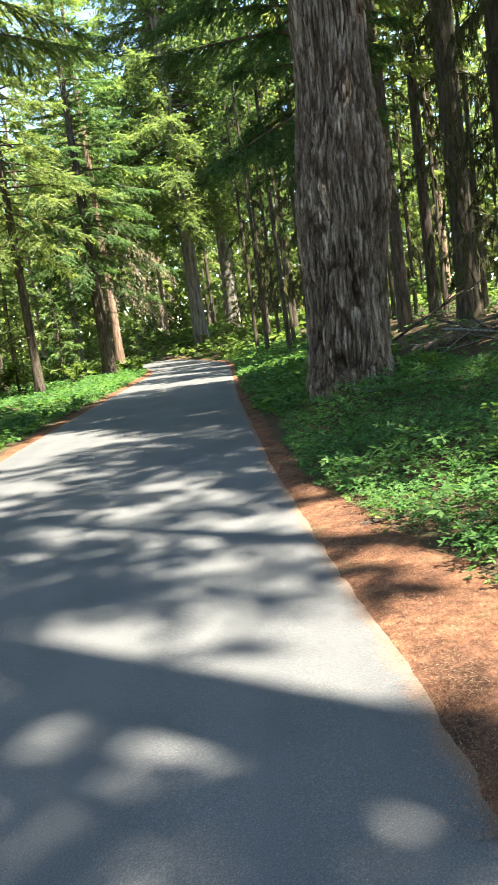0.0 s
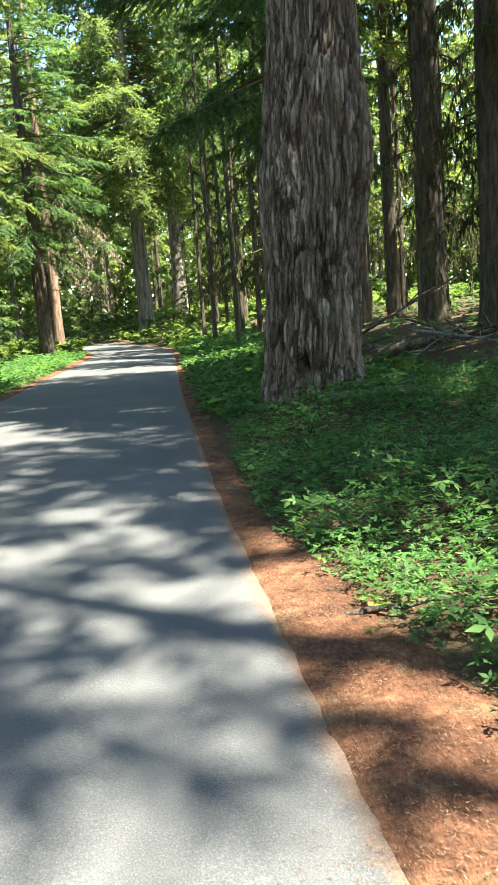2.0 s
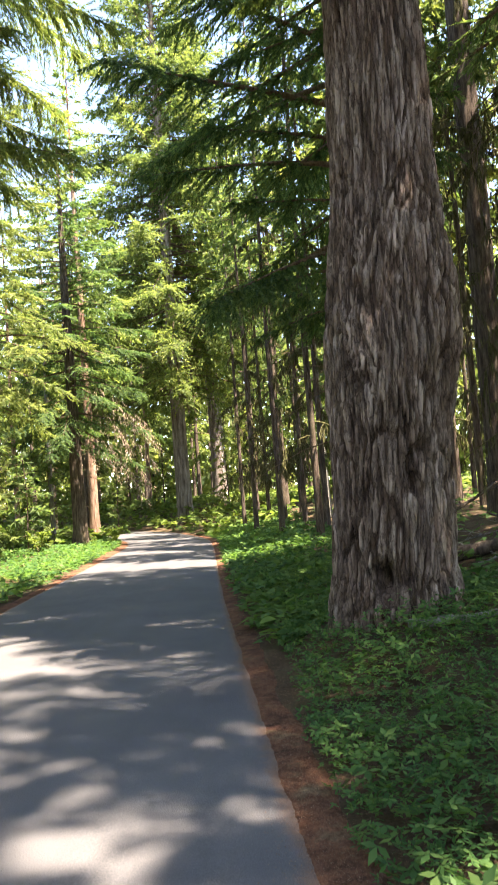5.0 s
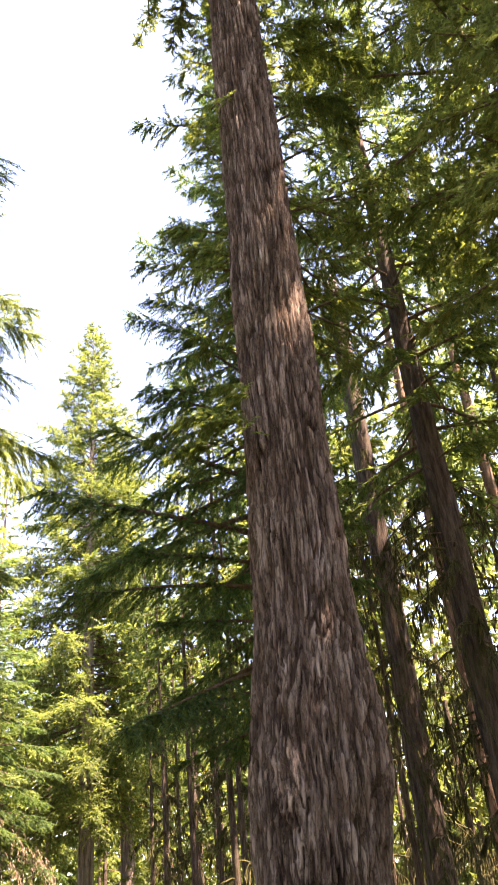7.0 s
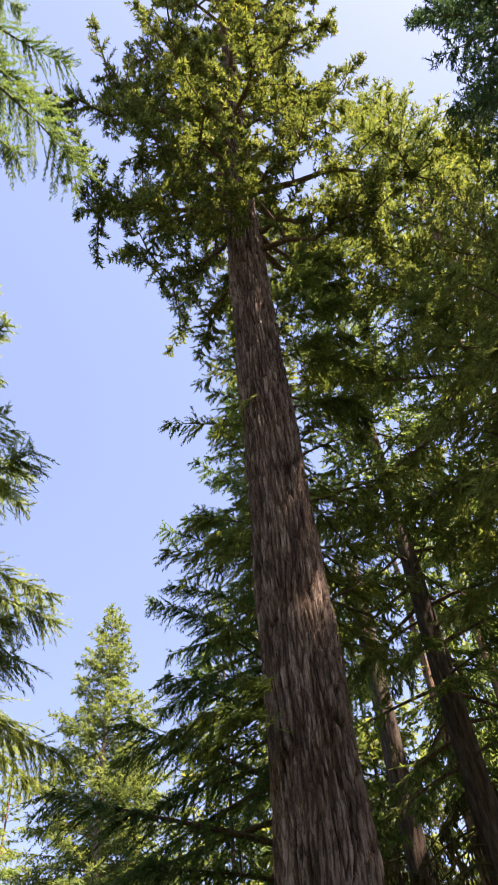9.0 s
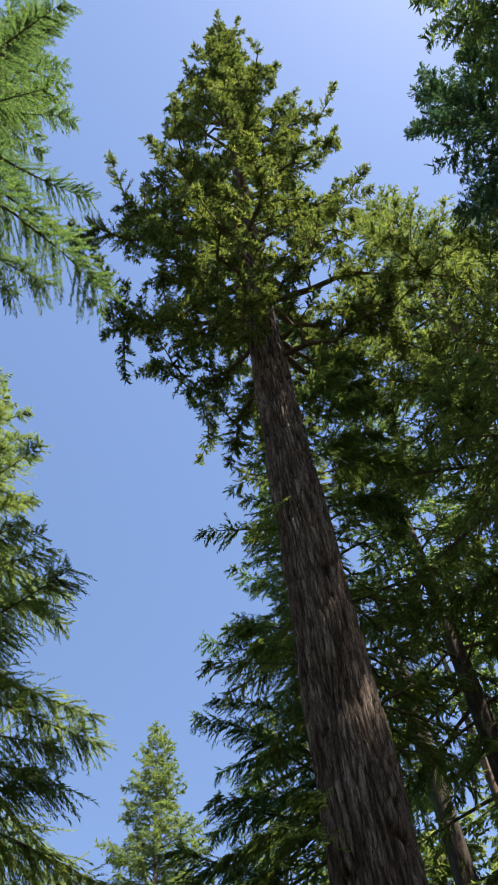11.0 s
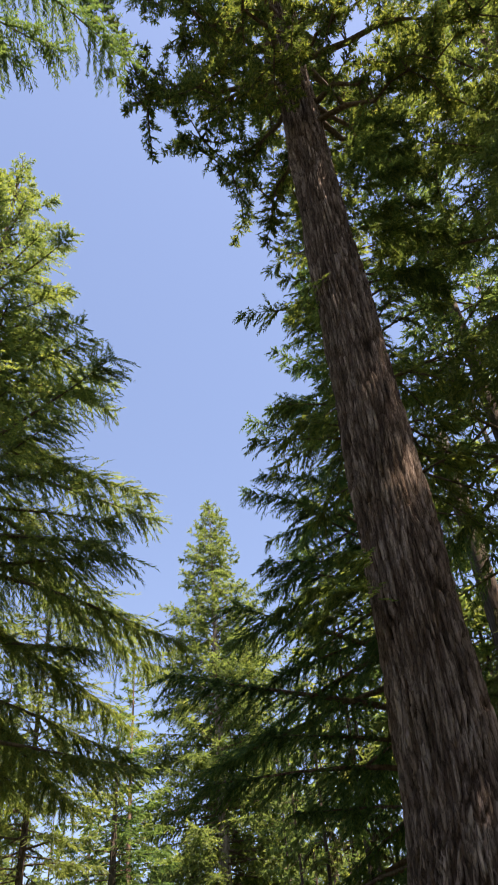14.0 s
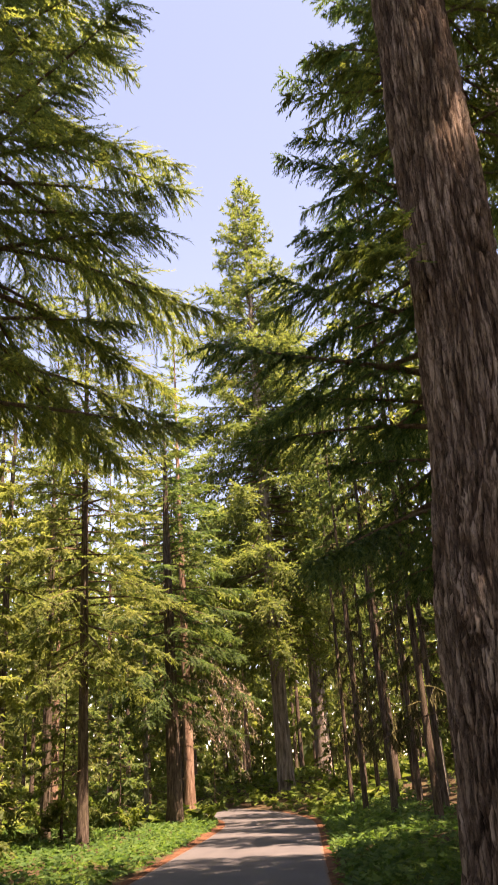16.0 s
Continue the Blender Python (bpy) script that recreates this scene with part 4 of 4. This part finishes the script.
def scatter(seed, n, x0, x1, y0, y1, lo, hi, power=1.0, patch=0.0):
    """Spots beside the lane whose distance from its edge lies between lo and hi; patch leaves bare places."""
    rng = np.random.default_rng(seed)
    p = np.column_stack([rng.uniform(x0, x1, n), y0 + (y1 - y0) * rng.random(n) ** power])
    d = np.abs(lateral(p)) - HALF
    ok = (d > lo(p[:, 1]) * rng.uniform(0.7, 1.1, n) if callable(lo) else d > lo) & (d < hi)
    ok &= np.hypot(p[:, 0] - TX, p[:, 1] - TY) > 0.75
    ok &= ~((p[:, 0] > 3.1 + 0.5 * np.sin(p[:, 1])) & (p[:, 1] > 14) & (p[:, 1] < 64) & (rng.random(n) < 0.93))
    if patch:
        ok &= np.array([noise.noise((x * 0.7, y * 0.7, seed)) + 0.5 * noise.noise((x * 2, y * 2, seed)) for x, y in p]) > -patch
    return p[ok]


def edge_right(y):
    return np.interp(y, [-6, 2, 4.5, 6.5, 8, 12, 20, 40], [0.9, 0.85, 0.76, 0.45, 0.24, 0.18, 0.18, 0.25])


herb_cover("herb_cover", "low green broad-leaved herbs covering the bank", 31, scatter(31, 21000, 0.3, 8, 3, 15, edge_right, 7, 1.3, 0.9), 0.05, HERB, leaves=(3, 5), tall=(0.03, 0.24), slender=0.42, lobed=True)
herb_cover("herb_cover", "larger green herb leaves on the bank", 37, scatter(37, 9500, 0.3, 9, 3, 24, edge_right, 8, 1.1, 0.1), 0.085, HERB, leaves=(2, 4), tall=(0.12, 0.36), slender=0.42, lobed=True)
herb_cover("herb_cover", "low green broad-leaved herbs under the farther trees", 32, scatter(32, 18000, -1, 16, 14, 60, edge_right, 16, 1.2, 0.3), 0.17, HERB, tall=(0.05, 0.35), simple=True)
herb_cover("herb_cover", "low green herbs along the grassy verge", 33, scatter(33, 20000, -24, -4, 8, 64, 0.3, 18, 1.1, 0.3), 0.17, HERB, tall=(0.03, 0.3), simple=True)
herb_cover("herb_cover", "sunlit herbs and low brush beyond the bend", 36, scatter(36, 10000, -45, 30, 50, 100, 0.4, 60, 0.9, 0.4), 0.5, MAPLE, leaves=(3, 6), tall=(0.05, 0.9), simple=True)
herb_cover("herb_cover", "low green herbs beside the start of the walk", 38, scatter(38, 9000, 0.3, 12, -12, 3.2, edge_right, 11, 1.0, 0.2), 0.14, HERB, simple=True)
herb_cover("herb_cover", "low green herbs under the overhanging hemlock", 39, scatter(39, 9000, -15, -4, -12, 9, 0.35, 11, 1.0, 0.2), 0.14, HERB, simple=True)
herb_cover("herb_cover", "scattered bright sprouts growing out of the needles", 40, scatter(40, 700, 0.3, 2.4, 2.5, 9, 0.35, 1.1, 1.0, -0.15), 0.06, MAPLE, leaves=(2, 4), tall=(0.02, 0.08), slender=0.6, lobed=True)
herb_cover("verge_grass", "bright green grass along the lane's edge", 34, scatter(34, 9000, -2, 4, 14, 60, 0.45, 2.2, 1.2), 0.32, GRASS, leaves=(4, 8), tall=(0.02, 0.12), slender=0.07, simple=True)
herb_cover("verge_grass", "bright green grass along the lane's edge", 35, scatter(35, 9000, -10, -3, 10, 62, 0.45, 2.6, 1.2), 0.32, GRASS, leaves=(4, 8), tall=(0.02, 0.1), slender=0.07, simple=True)


def needle_bits(seed, n):
    """Single fallen needles and twiglets on the verge and the lane's rim."""
    rng = np.random.default_rng(seed)
    y = 2.2 + 16 * rng.random(n) ** 1.8
    d = HALF + np.interp(y, [2, 5, 8, 14], [0.55, 0.45, 0.2, 0.14]) + rng.normal(0, 1, n) * np.interp(y, [2, 5, 8, 14], [0.4, 0.36, 0.22, 0.15])
    rim = rng.random(n) < 0.3
    d = np.where(rim, HALF + rng.normal(0.03, 0.09, n), d)
    cx = np.interp(y, LINE[:150, 1], LINE[:150, 0])
    p = np.column_stack([cx + d, y])
    z = np.maximum(land(p) + 0.035, np.where(d < HALF + 0.05, 0.0, -1)) + rng.uniform(0.004, 0.02, n)
    az = rng.uniform(0, 6.28, n)
    way = unit(np.column_stack([np.cos(az), np.sin(az), rng.normal(0, 0.15, n)]))
    side = unit(np.cross(way, [0, 0, 1.0]))
    L = rng.uniform(0.01, 0.028, n)
    v, f = leaf_tris(np.column_stack([p, z]), way, side, L, 0.002 + 0.06 * L * rng.random(n))
    tagged(new("needle_litter", quads("needle_litter", v, f, BITS)), "loose brown needles and leaf scraps on the verge", "needle litter", kind="stuff")


needle_bits(51, 46000)


# ---- fallen wood ----
def fallen_branch(name, seed, x0, y0, x1, y1, girth, lift=(0.0, 0.0), side_twigs=4, mat=None, label="", category="dead branch", bow=0.05):
    """A dead branch or pole lying on the ground, with broken side twigs."""
    rng = np.random.default_rng(seed)
    t_ = np.linspace(0, 1, 9)
    x, y = x0 + (x1 - x0) * t_, y0 + (y1 - y0) * t_
    L = math.hypot(x1 - x0, y1 - y0)
    z = land(np.column_stack([x, y]))
    z = np.linspace(z[0] + lift[0], z[-1] + lift[1], 9) + girth * 0.8 + bow * L * np.sin(np.pi * t_) * 0.4 + rng.normal(0, 0.006, 9)
    pts = np.column_stack([x + rng.normal(0, 0.012 * L, 9), y + rng.normal(0, 0.012 * L, 9), z])
    ob = thing(name, (float(x0), float(y0), 0.0), label, category)
    base = np.array([x0, y0, 0.0])
    tub = Tubes()
    tub.add(pts - base, girth * (1.05 - 0.75 * t_), 8)
    child("stem", tub.mesh("stem", mat or BARK_PALE), ob)
    for k in range(side_twigs):
        q = pts[rng.integers(2, 8)] - base
        e = q + np.array([rng.normal(0, 0.16), rng.normal(0, 0.16), rng.uniform(0.02, 0.16)]) * L
        tw = Tubes()
        tw.add([q, (q + e) / 2 + rng.normal(0, 0.02, 3) * L, e], [girth * 0.4, girth * 0.3, girth * 0.12], 5)
        child("twig", tw.mesh("twig", mat or BARK_PALE), ob)


fallen_branch("fallen_branch", 1, 0.62, 6.0, 1.5, 5.85, 0.02, mat=BARK, label="thin dark dead branch lying across the needles")
fallen_branch("fallen_branch", 2, 1.5, 12.6, 3.1, 12.4, 0.05, label="grey dead branch at the foot of the great fir")
fallen_branch("fallen_branch", 3, 3.0, 10.4, 3.9, 11.4, 0.035, lift=(0, 0.18), label="pale broken branch among the herbs")
fallen_branch("fallen_branch", 4, 3.1, 9.3, 3.3, 9.9, 0.02, lift=(0, 0.2), label="short pale stick standing out of the herbs")
fallen_branch("fallen_log", 5, 3.6, 18.6, 6.2, 17.4, 0.13, mat=BARK, label="dark decaying log under the bank trees", category="log", side_twigs=6)
fallen_branch("fallen_log", 6, 2.9, 21.5, 7.5, 23.5, 0.05, lift=(0.0, 1.5), mat=BARK, label="grey pole leaning against the bank trees", category="log", side_twigs=3, bow=0.0)
fallen_branch("fallen_branch", 7, 4.0, 17.2, 5.3, 16.0, 0.035, lift=(0.5, 0), label="bent grey dead branch by the dark conifer", side_twigs=9)
for q in range(9):
    r7 = np.random.default_rng(400 + q)
    bx, by = r7.uniform(3.2, 6.5), r7.uniform(15.5, 24)
    fallen_branch("fallen_branch", 410 + q, bx, by, bx + r7.uniform(-1.2, 1.2), by + r7.uniform(-0.7, 0.7), 0.02, lift=(0, r7.uniform(0, 0.5)), side_twigs=6, label="thin grey dead branch in the brush on the bank")


def leafy_shrub(seed, place, height, leaf, label):
    """A small shrub: a few arching stems with broad bright leaves."""
    rng = np.random.default_rng(seed)
    ob = thing("leafy_shrub", place, label, "shrub")
    rows = []
    for k in range(8):
        az, h = rng.uniform(0, 6.28), height * rng.uniform(0.6, 1.0)
        t_ = np.linspace(0, 1, 6)
        r = h * 0.45 * t_ ** 1.5
        pts = np.column_stack([r * math.cos(az), r * math.sin(az), h * (t_ - 0.2 * t_ ** 2)])
        one = Tubes()
        one.add(pts, 0.008 * (1.1 - t_), 5)
        child("stem", one.mesh("stem", TWIG), ob)
        rows.append(pts[1:])
    v, f = foliage(rng, rows, 22, 0.07, leaf, leaf * 0.7, 0.75, 0.1, 0.35, 0.3)
    tagged(child("leafage", quads("leafage", v, f, MAPLE), ob), kind="stuff")
    return ob


leafy_shrub(1, at(2.05, 6.25), 0.72, 0.06, "bright-leaved shrub at the edge of the bank")
leafy_shrub(2, at(2.9, 13.2), 0.45, 0.1, "pale green shrub under the bank trees")
leafy_shrub(3, at(3.3, 10.9), 0.5, 0.08, "low pale green shrub under the bank trees")
leafy_shrub(4, at(-12.2, 40), 2.4, 0.16, "bright green shrub behind the verge")
leafy_shrub(5, at(-9.6, 44), 1.4, 0.16, "bright green shrub behind the verge")
leafy_shrub(6, at(-7.6, 56), 1.2, 0.18, "sunlit shrub by the bend")
leafy_shrub(7, at(-12.5, 50), 2.2, 0.18, "bright green shrub behind the verge")
leafy_shrub(8, at(9.0, 40), 2.2, 0.2, "sunlit shrub deep among the slim trunks")
leafy_shrub(9, at(12.5, 52), 2.6, 0.24, "sunlit shrub deep among the slim trunks")
leafy_shrub(10, at(6.0, 57), 2.4, 0.24, "sunlit shrub deep among the slim trunks")
